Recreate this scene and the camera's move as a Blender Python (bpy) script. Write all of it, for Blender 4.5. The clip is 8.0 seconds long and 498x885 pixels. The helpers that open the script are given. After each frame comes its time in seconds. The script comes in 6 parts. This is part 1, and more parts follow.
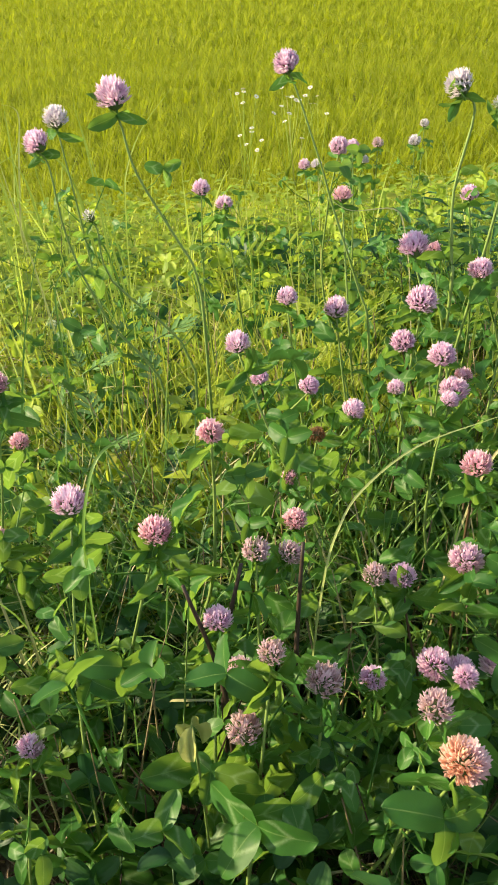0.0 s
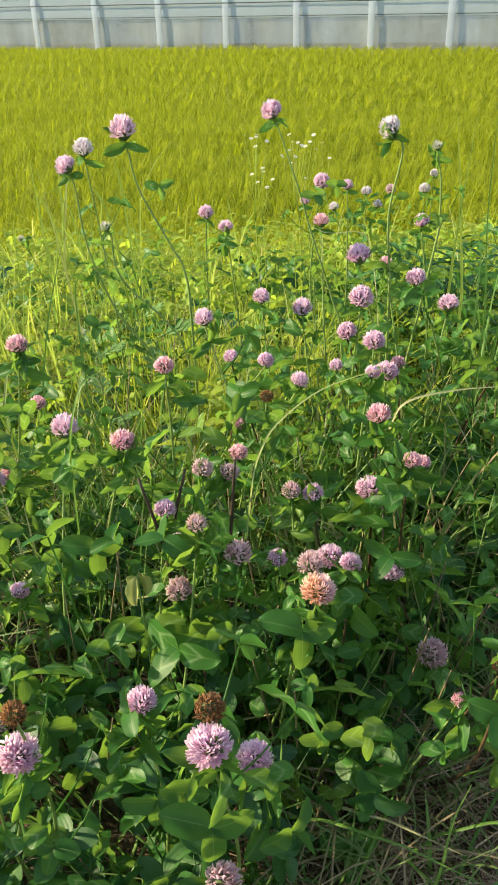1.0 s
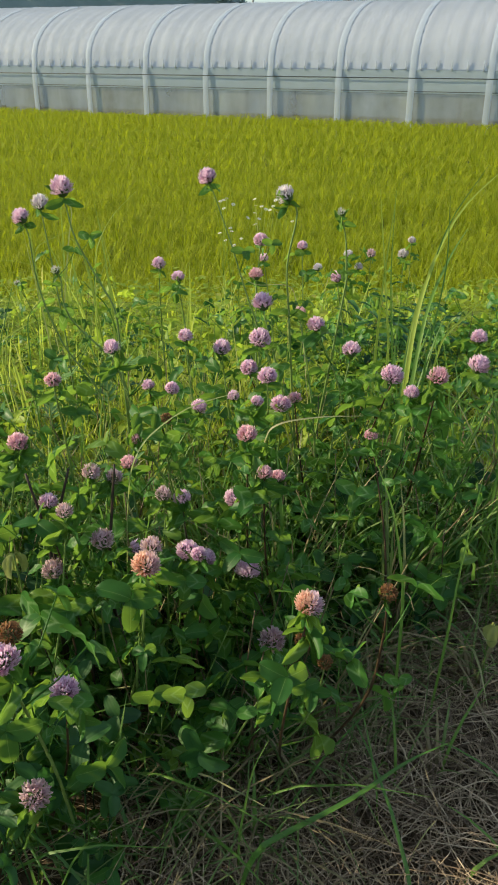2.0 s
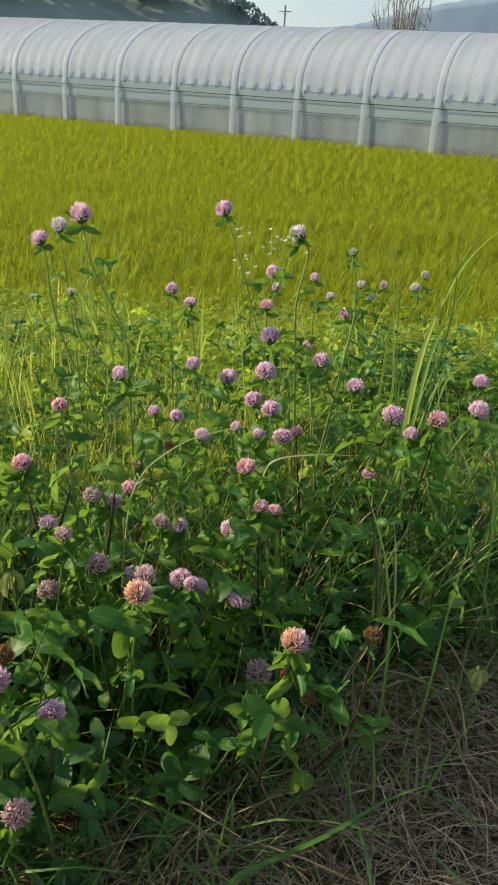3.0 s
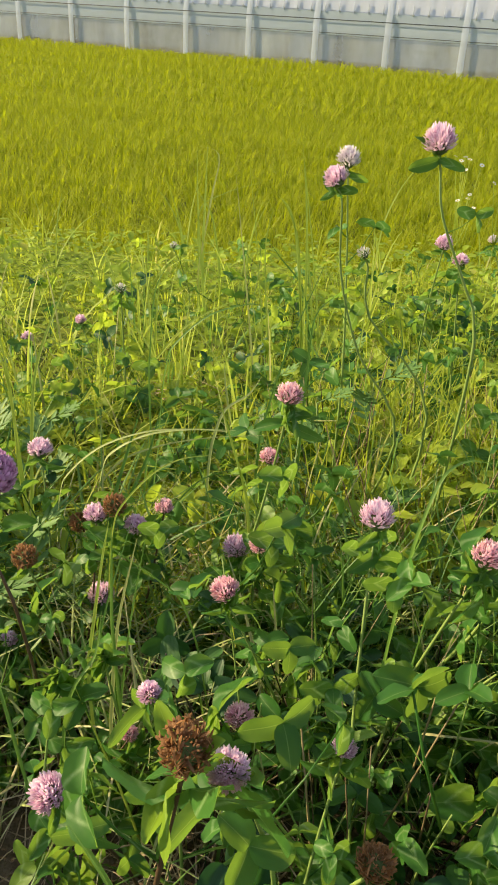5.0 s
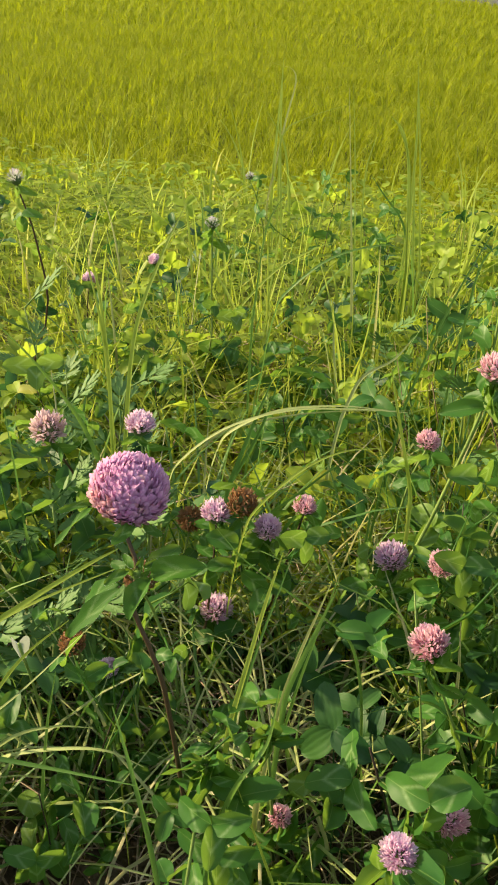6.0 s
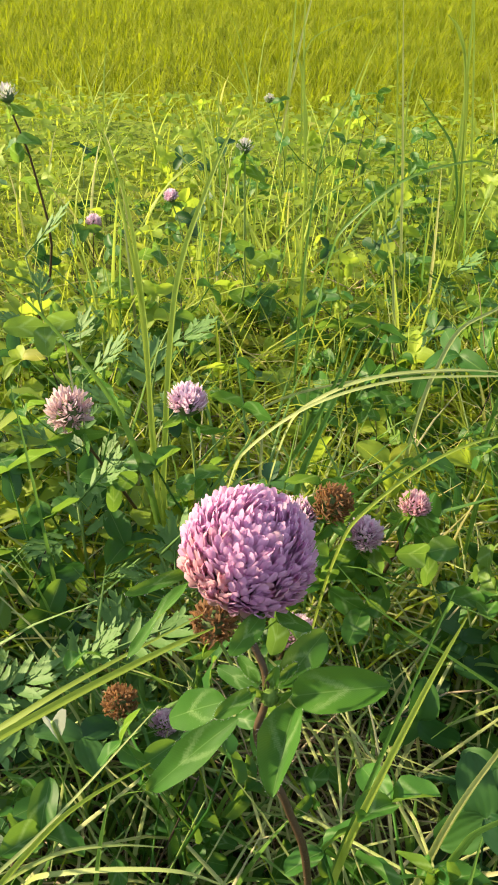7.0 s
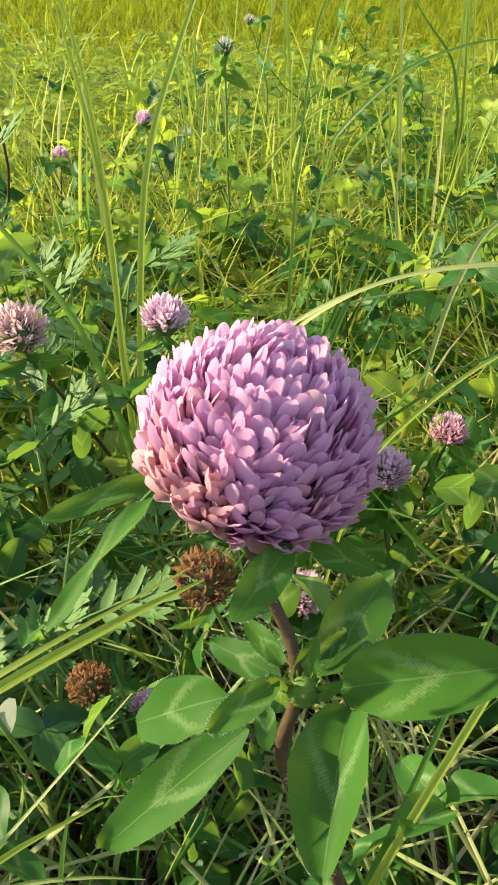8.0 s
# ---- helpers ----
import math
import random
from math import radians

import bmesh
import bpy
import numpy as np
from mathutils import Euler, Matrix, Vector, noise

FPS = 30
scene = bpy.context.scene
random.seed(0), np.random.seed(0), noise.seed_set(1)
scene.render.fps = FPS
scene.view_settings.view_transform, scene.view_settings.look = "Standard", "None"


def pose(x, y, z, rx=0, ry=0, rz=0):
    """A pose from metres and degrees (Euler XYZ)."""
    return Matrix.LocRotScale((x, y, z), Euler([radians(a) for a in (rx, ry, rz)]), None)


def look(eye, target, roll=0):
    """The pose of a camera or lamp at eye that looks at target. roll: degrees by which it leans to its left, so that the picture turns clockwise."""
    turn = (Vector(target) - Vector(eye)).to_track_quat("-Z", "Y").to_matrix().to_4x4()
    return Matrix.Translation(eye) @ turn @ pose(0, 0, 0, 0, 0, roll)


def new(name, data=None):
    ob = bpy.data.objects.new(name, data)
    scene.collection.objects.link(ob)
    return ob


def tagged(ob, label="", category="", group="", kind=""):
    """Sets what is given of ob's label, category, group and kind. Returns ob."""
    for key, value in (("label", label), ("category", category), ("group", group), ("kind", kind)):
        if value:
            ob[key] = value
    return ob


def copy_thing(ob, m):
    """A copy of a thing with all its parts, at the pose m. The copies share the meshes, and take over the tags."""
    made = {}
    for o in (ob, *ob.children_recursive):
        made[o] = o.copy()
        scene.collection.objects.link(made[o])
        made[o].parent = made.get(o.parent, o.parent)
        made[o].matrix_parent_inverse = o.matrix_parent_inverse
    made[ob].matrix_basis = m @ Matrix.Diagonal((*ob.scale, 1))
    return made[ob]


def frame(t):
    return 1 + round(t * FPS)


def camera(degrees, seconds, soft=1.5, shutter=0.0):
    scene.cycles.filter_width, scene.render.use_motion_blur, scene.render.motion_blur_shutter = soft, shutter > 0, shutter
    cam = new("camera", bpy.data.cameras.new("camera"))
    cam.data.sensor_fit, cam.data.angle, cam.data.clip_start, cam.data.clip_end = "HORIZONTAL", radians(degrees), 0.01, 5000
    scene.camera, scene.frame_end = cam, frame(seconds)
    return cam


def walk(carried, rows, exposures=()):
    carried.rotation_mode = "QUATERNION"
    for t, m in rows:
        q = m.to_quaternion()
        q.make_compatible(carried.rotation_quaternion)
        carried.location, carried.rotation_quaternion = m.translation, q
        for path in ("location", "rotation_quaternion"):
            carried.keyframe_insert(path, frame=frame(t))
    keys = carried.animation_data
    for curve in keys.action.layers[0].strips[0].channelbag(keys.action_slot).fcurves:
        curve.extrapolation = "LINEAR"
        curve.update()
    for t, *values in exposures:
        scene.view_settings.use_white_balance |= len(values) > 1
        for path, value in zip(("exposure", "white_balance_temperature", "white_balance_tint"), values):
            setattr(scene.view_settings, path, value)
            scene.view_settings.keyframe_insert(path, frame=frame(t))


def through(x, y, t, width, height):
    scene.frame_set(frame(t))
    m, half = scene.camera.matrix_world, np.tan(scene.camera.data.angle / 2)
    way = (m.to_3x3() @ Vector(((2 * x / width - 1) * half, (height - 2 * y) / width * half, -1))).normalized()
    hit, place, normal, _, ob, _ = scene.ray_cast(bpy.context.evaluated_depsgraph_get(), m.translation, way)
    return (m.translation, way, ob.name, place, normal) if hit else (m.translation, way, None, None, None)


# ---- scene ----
cam = camera(34.2, 8.0, 1.9)
PATH = [
    (0, (0.18, 0.203, 0.643), (0.24, 1.868, -0.463), -2.9),
    (0.5, (0.186, 0.121, 0.644), (0.179, 1.789, -0.459), -2.9),
    (1, (0.25, 0.01, 0.658), (0.216, 1.739, -0.346), -1.8),
    (1.5, (0.347, -0.083, 0.664), (0.279, 1.697, -0.245), -1.2),
    (1.7, (0.375, -0.100, 0.665), (0.289, 1.685, -0.231), -0.8),
    (2.8, (0.433, -0.118, 0.703), (0.293, 1.694, -0.131), 2.4),
    (3, (0.412, -0.119, 0.698), (0.284, 1.692, -0.141), 3.1),
    (3.5, (0.32, -0.099, 0.647), (0.211, 1.674, -0.273), 2.1),
    (4, (0.189, -0.038, 0.693), (0.132, 1.713, -0.274), 2.4),
    (4.5, (0.078, 0.052, 0.675), (0.041, 1.804, -0.287), 2.8),
    (5, (0.012, 0.174, 0.626), (-0.115, 1.913, -0.354), 2.7),
    (5.2, (-0.016, 0.207, 0.604), (-0.175, 1.933, -0.394), 2.7),
    (6.3, (-0.1290, 0.3566, 0.5489), (-0.3003, 1.9903, -0.5920), 3.09),
    (6.5, (-0.1457, 0.3773, 0.5353), (-0.3243, 1.9937, -0.6290), 2.52),
    (7, (-0.1660, 0.4453, 0.4972), (-0.3231, 2.0333, -0.7083), 1.47),
    (7.5, (-0.1716, 0.4838, 0.4613), (-0.3077, 2.0569, -0.7663), 0.53),
    (8, (-0.1740, 0.4994, 0.4273), (-0.2945, 2.0431, -0.8385), 0.63),
]
walk(cam, [(t, look(eye, target, roll)) for t, eye, target, roll in PATH], exposures=[(0.0, 1.3, 6600, 10), (0.6, 1.3, 6500, 9), (1.0, 1.25, 6400, 7), (1.5, 0.65, 6200, 4), (3.0, 0.62, 6350, 7), (3.5, 0.70, 6600, 9), (4.0, 1.1, 6900, 9), (4.5, 1.1, 7000, 10), (5.2, 1.0, 7100, 10), (6.5, 1.1, 6900, 10), (7.0, 1.33, 6800, 9), (7.5, 1.3, 6650, 8), (8.0, 1.25, 6500, 8)])

# ---- world, sun, exposure ----
SUN_ELEVATION, SUN_TURN = 23.0, -82.0   # degrees up, degrees from +y towards +x
world = bpy.data.worlds.new("sky")
scene.world = world
world.use_nodes = True
wn = world.node_tree.nodes
sky = wn.new("ShaderNodeTexSky")
sky.sky_type = "NISHITA"
sky.sun_disc = False
sky.sun_elevation, sky.sun_rotation = radians(SUN_ELEVATION), radians(SUN_TURN)
sky.air_density, sky.dust_density = 1.0, 0.6
wn["Background"].inputs["Strength"].default_value = 0.13
# thin broken cloud over the sky
where = wn.new("ShaderNodeTexCoord")
cloud = wn.new("ShaderNodeTexNoise")
cloud.inputs["Scale"].default_value, cloud.inputs["Detail"].default_value = 3.0, 6.0
cover = wn.new("ShaderNodeMapRange")
cover.inputs["From Min"].default_value, cover.inputs["From Max"].default_value = 0.35, 0.65
cover.inputs["To Min"].default_value, cover.inputs["To Max"].default_value = 0.45, 0.85
veil = wn.new("ShaderNodeMix")
veil.data_type = "RGBA"
veil.inputs[7].default_value = (2.6, 3.0, 3.4, 1)
for a, b in ((where.outputs["Generated"], cloud.inputs["Vector"]), (cloud.outputs["Fac"], cover.inputs["Value"]), (cover.outputs[0], veil.inputs[0]), (sky.outputs["Color"], veil.inputs[6]), (veil.outputs[2], wn["Background"].inputs["Color"])):
    world.node_tree.links.new(a, b)
sun = new("sun", bpy.data.lights.new("sun", "SUN"))
sun.data.energy, sun.data.angle, sun.data.color = 5.0, radians(1.2), (1.0, 0.83, 0.54)
a, e = radians(SUN_TURN), radians(SUN_ELEVATION)
SUN_WAY = Vector((math.sin(a) * math.cos(e), math.cos(a) * math.cos(e), math.sin(e)))
sun.matrix_world = look(SUN_WAY * 50, (0, 0, 0))


# ---- materials ----
class Shader:
    """A node material with short calls for its nodes."""

    def __init__(self, name):
        self.mat = bpy.data.materials.new(name)
        self.mat.use_nodes = True
        self.tree = self.mat.node_tree
        self.bsdf = self.tree.nodes["Principled BSDF"]
        self.out = self.tree.nodes["Material Output"]

    def node(self, kind, **values):
        n = self.tree.nodes.new(kind)
        for key, value in values.items():
            n.inputs[key.replace("_", " ")].default_value = value
        return n

    def join(self, a, b):
        self.tree.links.new(a, b)

    def math(self, op, a, b=0.0, clamp=False):
        n = self.tree.nodes.new("ShaderNodeMath")
        n.operation, n.use_clamp = op, clamp
        for k, v in enumerate((a, b)):
            if isinstance(v, (int, float)):
                n.inputs[k].default_value = v
            else:
                self.join(v, n.inputs[k])
        return n.outputs[0]

    def mix(self, fac, a, b):
        n = self.tree.nodes.new("ShaderNodeMix")
        n.data_type = "RGBA"
        for k, v in ((0, fac), (6, a), (7, b)):
            if isinstance(v, (int, float)):
                n.inputs[k].default_value = v
            elif isinstance(v, tuple):
                n.inputs[k].default_value = (*v, 1)
            else:
                self.join(v, n.inputs[k])
        return n.outputs[2]

    def noise(self, scale, detail=3.0, vector=None):
        n = self.node("ShaderNodeTexNoise", Scale=scale, Detail=detail)
        if vector is None:
            vector = self.tree.nodes.new("ShaderNodeNewGeometry").outputs["Position"]
        self.join(vector, n.inputs["Vector"])
        return n.outputs["Fac"]

    def ramp(self, fac, *stops):
        n = self.tree.nodes.new("ShaderNodeValToRGB")
        els = n.color_ramp.elements
        while len(els) < len(stops):
            els.new(0.5)
        for el, (at, colour) in zip(els, stops):
            el.position, el.color = at, (*colour, 1)
        self.join(fac, n.inputs["Fac"])
        return n.outputs["Color"]

    def island(self):
        return self.tree.nodes.new("ShaderNodeNewGeometry").outputs["Random Per Island"]

    def each(self):
        return self.tree.nodes.new("ShaderNodeObjectInfo").outputs["Random"]

    def uv(self):
        n = self.tree.nodes.new("ShaderNodeUVMap")
        s = self.tree.nodes.new("ShaderNodeSeparateXYZ")
        self.join(n.outputs[0], s.inputs[0])
        return s.outputs[0], s.outputs[1]

    def bump(self, height, strength=0.3, distance=0.001):
        n = self.node("ShaderNodeBump", Strength=strength, Distance=distance)
        self.join(height, n.inputs["Height"])
        self.join(n.outputs[0], self.bsdf.inputs["Normal"])

    def done(self, colour, rough=0.5, through=0.0, tint=None, spec=0.4):
        b = self.bsdf
        if isinstance(colour, tuple):
            b.inputs["Base Color"].default_value = (*colour, 1)
        else:
            self.join(colour, b.inputs["Base Color"])
        b.inputs["Roughness"].default_value = rough
        b.inputs["Specular IOR Level"].default_value = spec
        if through:
            t = self.node("ShaderNodeBsdfTranslucent")
            if tint is None:
                tint = colour
            if isinstance(tint, tuple):
                t.inputs[0].default_value = (*tint, 1)
            else:
                self.join(tint, t.inputs[0])
            m = self.node("ShaderNodeMixShader", Fac=through)
            self.join(b.outputs[0], m.inputs[1])
            self.join(t.outputs[0], m.inputs[2])
            self.join(m.outputs[0], self.out.inputs["Surface"])
        return self.mat


def clover_leaf_material(name, dark, light, mark):
    s = Shader(name)
    u, v = s.uv()
    across = s.math("ABSOLUTE", s.math("SUBTRACT", u, 0.5))
    # pale chevron: a band that runs back from the midrib
    band = s.math("ABSOLUTE", s.math("SUBTRACT", s.math("ADD", v, s.math("MULTIPLY", across, 0.8)), 0.60))
    chev = s.math("SUBTRACT", 1.0, s.math("MULTIPLY", band, 10.0), True)
    chev = s.math("MULTIPLY", chev, s.math("MULTIPLY", s.noise(700.0, 2.0), 1.7), True)
    chev = s.math("MULTIPLY", chev, s.math("GREATER_THAN", s.each(), 0.4))
    vein = s.math("SINE", s.math("MULTIPLY", s.math("SUBTRACT", v, s.math("MULTIPLY", across, 0.9)), 105.0))
    tone = s.math("ADD", s.math("MULTIPLY", s.each(), 0.65), s.math("MULTIPLY", s.noise(60.0), 0.45))
    col = s.mix(tone, dark, light)
    col = s.mix(s.math("MULTIPLY", s.math("SUBTRACT", s.noise(450.0, 4.0), 0.35, True), 0.7), col, dark)
    col = s.mix(s.math("MULTIPLY", s.math("GREATER_THAN", s.each(), 0.92), 0.4), col, (0.24, 0.31, 0.04))
    col = s.mix(s.math("MULTIPLY", s.math("MULTIPLY", vein, s.noise(300.0)), 0.2), col, dark)
    rib = s.math("LESS_THAN", across, 0.018)
    col = s.mix(s.math("MULTIPLY", rib, 0.5), col, (0.22, 0.34, 0.10))
    col = s.mix(s.math("MULTIPLY", chev, 0.45), col, mark)
    s.bump(s.math("ADD", vein, s.math("MULTIPLY", rib, -2.0)), 0.05, 0.0001)
    glow = s.mix(0.5, col, (0.38, 0.58, 0.06))
    return s.done(col, 0.46, 0.44, glow, 0.24)


def near_leaf_material(name, dark, light, mark):
    """Leaf seen close by: straight side veins, a jagged pale chevron, a pale midrib."""
    s = Shader(name)
    u, v = s.uv()
    across = s.math("ABSOLUTE", s.math("SUBTRACT", u, 0.5))
    run = s.math("SUBTRACT", v, s.math("MULTIPLY", across, 0.55))
    vein = s.math("SINE", s.math("MULTIPLY", run, 250.0))
    fine = s.math("POWER", s.math("MAXIMUM", vein, 0.0), 3.0)
    jag = s.math("MULTIPLY", s.math("SUBTRACT", s.noise(1500.0, 2.0), 0.5), 0.22)
    band = s.math("ABSOLUTE", s.math("ADD", s.math("SUBTRACT", s.math("ADD", v, s.math("MULTIPLY", across, 0.75)), 0.58), jag))
    chev = s.math("SUBTRACT", 1.15, s.math("MULTIPLY", band, 13.0), True)
    rim = s.math("SUBTRACT", 1.0, s.math("POWER", s.math("MULTIPLY", across, 2.0), 4.0), True)
    chev = s.math("MULTIPLY", s.math("MULTIPLY", chev, rim), s.math("ADD", 0.55, s.math("MULTIPLY", fine, 0.45)))
    tone = s.math("ADD", s.math("MULTIPLY", s.each(), 0.5), s.math("MULTIPLY", s.noise(120.0), 0.5))
    col = s.mix(tone, dark, light)
    col = s.mix(s.math("MULTIPLY", s.math("SUBTRACT", s.noise(2500.0, 3.0), 0.4, True), 0.8), col, dark)
    col = s.mix(s.math("MULTIPLY", fine, 0.13), col, (0.20, 0.36, 0.07))
    rib = s.math("LESS_THAN", across, 0.014)
    col = s.mix(s.math("MULTIPLY", rib, 0.3), col, (0.24, 0.38, 0.12))
    col = s.mix(s.math("MULTIPLY", chev, 0.40), col, mark)
    s.bump(s.math("ADD", s.math("MULTIPLY", fine, -1.0), s.math("MULTIPLY", rib, -2.0)), 0.14, 0.0001)
    glow = s.mix(0.5, col, (0.40, 0.56, 0.05))
    return s.done(col, 0.55, 0.34, glow, 0.14)


def floret_material(name, base, tip, odd, share, rise=1.3, rim=0.0, through=0.52, spec=0.3, lines=1.0, half=False):
    """share: how much of the florets take the odd, faded colour. half: the sunward side takes it, fading and warm
    sunlight in one colour.
    """
    s = Shader(name)
    u, v = s.uv()
    col = s.mix(s.math("POWER", v, rise), base, tip)
    if rim:
        edge = s.math("POWER", s.math("MULTIPLY", s.math("ABSOLUTE", s.math("SUBTRACT", u, 0.5)), 2.0), 2.0)
        col = s.mix(s.math("MULTIPLY", edge, rim), col, odd)
    pick = s.math("GREATER_THAN", s.island(), 1.0 - share)
    if half:
        across = s.tree.nodes.new("ShaderNodeSeparateXYZ")
        s.join(s.tree.nodes.new("ShaderNodeTexCoord").outputs["Generated"], across.inputs[0])
        side = s.math("ADD", across.outputs[0], s.math("MULTIPLY", s.island(), 0.3))
        pick = s.math("GREATER_THAN", side, 1.0 - share)
    col = s.mix(s.math("MULTIPLY", pick, 0.8), col, odd)
    col = s.mix(s.math("MULTIPLY", s.each(), 0.28), col, odd)
    streak = s.math("SINE", s.math("MULTIPLY", u, 40.0))
    col = s.mix(s.math("MULTIPLY", streak, 0.07 * lines), col, base)
    s.bump(streak, 0.15 * lines, 0.0002)
    return s.done(col, 0.5, through, s.mix(0.4, col, tip), spec)


def blade_material(name, low, high, dry, through=0.4, share=0.08, rough=0.55, clump=0.3, wide=2.3):
    s = Shader(name)
    u, v = s.uv()
    own = s.math("FRACT", s.math("ADD", s.island(), s.each()))
    col = s.mix(own, low, high)
    col = s.mix(s.math("MULTIPLY", s.noise(wide, 2.0), clump), col, low)
    col = s.mix(s.math("MULTIPLY", s.math("GREATER_THAN", s.math("FRACT", s.math("MULTIPLY", own, 37.7)), 1.0 - share), 0.85), col, dry)
    line = s.math("SINE", s.math("MULTIPLY", u, 30.0))
    s.bump(line, 0.2, 0.0003)
    return s.done(col, rough, through, s.mix(0.5, col, high), 0.5)


M_LEAF = clover_leaf_material("clover_leaf", (0.012, 0.074, 0.018), (0.080, 0.224, 0.034), (0.38, 0.52, 0.24))
M_LEAF_NEAR = near_leaf_material("clover_leaf_near", (0.020, 0.088, 0.016), (0.066, 0.180, 0.022), (0.36, 0.50, 0.22))
# one clover leaf in two tones: shade put into LOW, sunlight into BANK
M_LEAF_LOW = blade_material("low_leaf_shaded", (0.012, 0.068, 0.018), (0.060, 0.168, 0.028), (0.30, 0.30, 0.05), 0.36, 0.0)
M_LEAF_BANK = blade_material("bank_leaf_sunlit", (0.22, 0.34, 0.030), (0.46, 0.58, 0.055), (0.50, 0.48, 0.08), 0.55, 0.05)
# M_FRESH: tips paled as in full sun, bases deepened for depth between florets
M_FRESH = floret_material("floret_mauve", (0.56, 0.26, 0.47), (0.85, 0.65, 0.79), (0.90, 0.76, 0.82), 0.25)
# close head: the mauve floret colour dimmed against the sunlit M_FRESH
M_NEAR = floret_material("floret_mauve_dimmed", (0.58, 0.25, 0.52), (0.71, 0.41, 0.645), (0.82, 0.60, 0.72), 0.05, 0.8, 0.35, 0.55, 0.12, 0.35)
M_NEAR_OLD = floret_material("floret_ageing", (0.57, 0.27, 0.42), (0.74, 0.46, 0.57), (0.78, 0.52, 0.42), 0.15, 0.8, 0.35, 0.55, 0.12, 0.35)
M_PINK = floret_material("floret_pink", (0.56, 0.21, 0.34), (0.86, 0.58, 0.67), (0.88, 0.68, 0.66), 0.25)
M_PALE = floret_material("floret_pale", (0.46, 0.26, 0.34), (0.76, 0.60, 0.67), (0.58, 0.40, 0.34), 0.25)
# the orange half is both fading and warm sunlight put into the colour
M_ORANGE = floret_material("floret_fading_sunlit", (0.60, 0.38, 0.48), (0.82, 0.67, 0.76), (0.84, 0.50, 0.27), 0.42, half=True)
M_BROWN = floret_material("floret_dead", (0.15, 0.075, 0.04), (0.29, 0.165, 0.09), (0.40, 0.19, 0.07), 0.3)
M_WHITISH = floret_material("floret_whitish", (0.56, 0.44, 0.54), (0.80, 0.74, 0.80), (0.80, 0.80, 0.74), 0.3)
M_SHOOT = floret_material("shoot_tip", (0.12, 0.22, 0.04), (0.34, 0.48, 0.12), (0.28, 0.40, 0.10), 0.3)
M_BUD = floret_material("floret_bud", (0.24, 0.34, 0.14), (0.58, 0.60, 0.54), (0.66, 0.52, 0.64), 0.4)


def simple(name, low, high, scale, rough=0.6, through=0.0, relief=0.3):
    s = Shader(name)
    n = s.noise(scale, 5.0)
    col = s.mix(n, low, high)
    col = s.mix(s.math("MULTIPLY", s.each(), 0.4), col, low)
    s.bump(s.noise(scale * 6, 3.0), relief, 0.001)
    return s.done(col, rough, through)


M_CALYX = simple("calyx", (0.05, 0.09, 0.02), (0.11, 0.16, 0.05), 500, 0.7)
M_STEM = simple("stem_green", (0.15, 0.23, 0.05), (0.30, 0.42, 0.11), 120, 0.55, 0.2)
M_STEM_RED = simple("stem_reddish", (0.042, 0.022, 0.010), (0.095, 0.058, 0.022), 150, 0.6)
M_STEM_DARK = simple("stem_dark", (0.02, 0.012, 0.008), (0.06, 0.035, 0.02), 150, 0.6)
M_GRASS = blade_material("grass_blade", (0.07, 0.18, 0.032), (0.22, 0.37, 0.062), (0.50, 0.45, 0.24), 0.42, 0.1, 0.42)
# M_GRASS_FAR and M_STALK: grass colour brightened and yellowed as in sun
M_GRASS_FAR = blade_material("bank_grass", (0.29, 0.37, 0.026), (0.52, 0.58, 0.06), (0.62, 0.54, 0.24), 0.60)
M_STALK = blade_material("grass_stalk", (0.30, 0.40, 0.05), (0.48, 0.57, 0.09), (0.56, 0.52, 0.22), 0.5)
M_RICE = blade_material("rice_blade", (0.295, 0.350, 0.008), (0.40, 0.455, 0.014), (0.42, 0.44, 0.05), 0.55, 0.05, 0.75, 0.75, 5.0)
M_STRAW = blade_material("dry_straw", (0.34, 0.24, 0.15), (0.68, 0.53, 0.37), (0.14, 0.09, 0.055), 0.1, 0.3, 0.7)
M_STALK_DRY = blade_material("dry_stalk", (0.12, 0.075, 0.035), (0.34, 0.28, 0.12), (0.07, 0.04, 0.025), 0.12, 0.25, 0.65)
# grass muted to grey-green as in the clover's shade; the dry share is straw
M_WISP_SHADED = blade_material("wispy_grass", (0.09, 0.15, 0.035), (0.21, 0.29, 0.09), (0.32, 0.23, 0.14), 0.35, 0.4, 0.7)
M_STRAW_PALE = blade_material("pale_grass", (0.34, 0.42, 0.12), (0.50, 0.52, 0.22), (0.56, 0.50, 0.28), 0.35, 0.2)
M_WEED = blade_material("weed_leaf", (0.19, 0.29, 0.026), (0.48, 0.58, 0.05), (0.50, 0.48, 0.08), 0.55, 0.05, 0.55, 0.6, 7.0)
M_MUGWORT = simple("mugwort_leaf", (0.08, 0.18, 0.04), (0.19, 0.33, 0.09), 90, 0.6, 0.3)
M_WILT = simple("wilted_leaf", (0.30, 0.34, 0.08), (0.52, 0.52, 0.20), 90, 0.6, 0.35)
M_DRY_LEAF = simple("dry_leaf", (0.42, 0.46, 0.36), (0.62, 0.64, 0.54), 90, 0.7, 0.25)
M_WHITE = simple("white_petal", (0.70, 0.70, 0.66), (0.84, 0.84, 0.80), 300, 0.5, 0.25)
M_YELLOW = simple("yellow_disc", (0.50, 0.36, 0.03), (0.66, 0.48, 0.05), 900, 0.7)


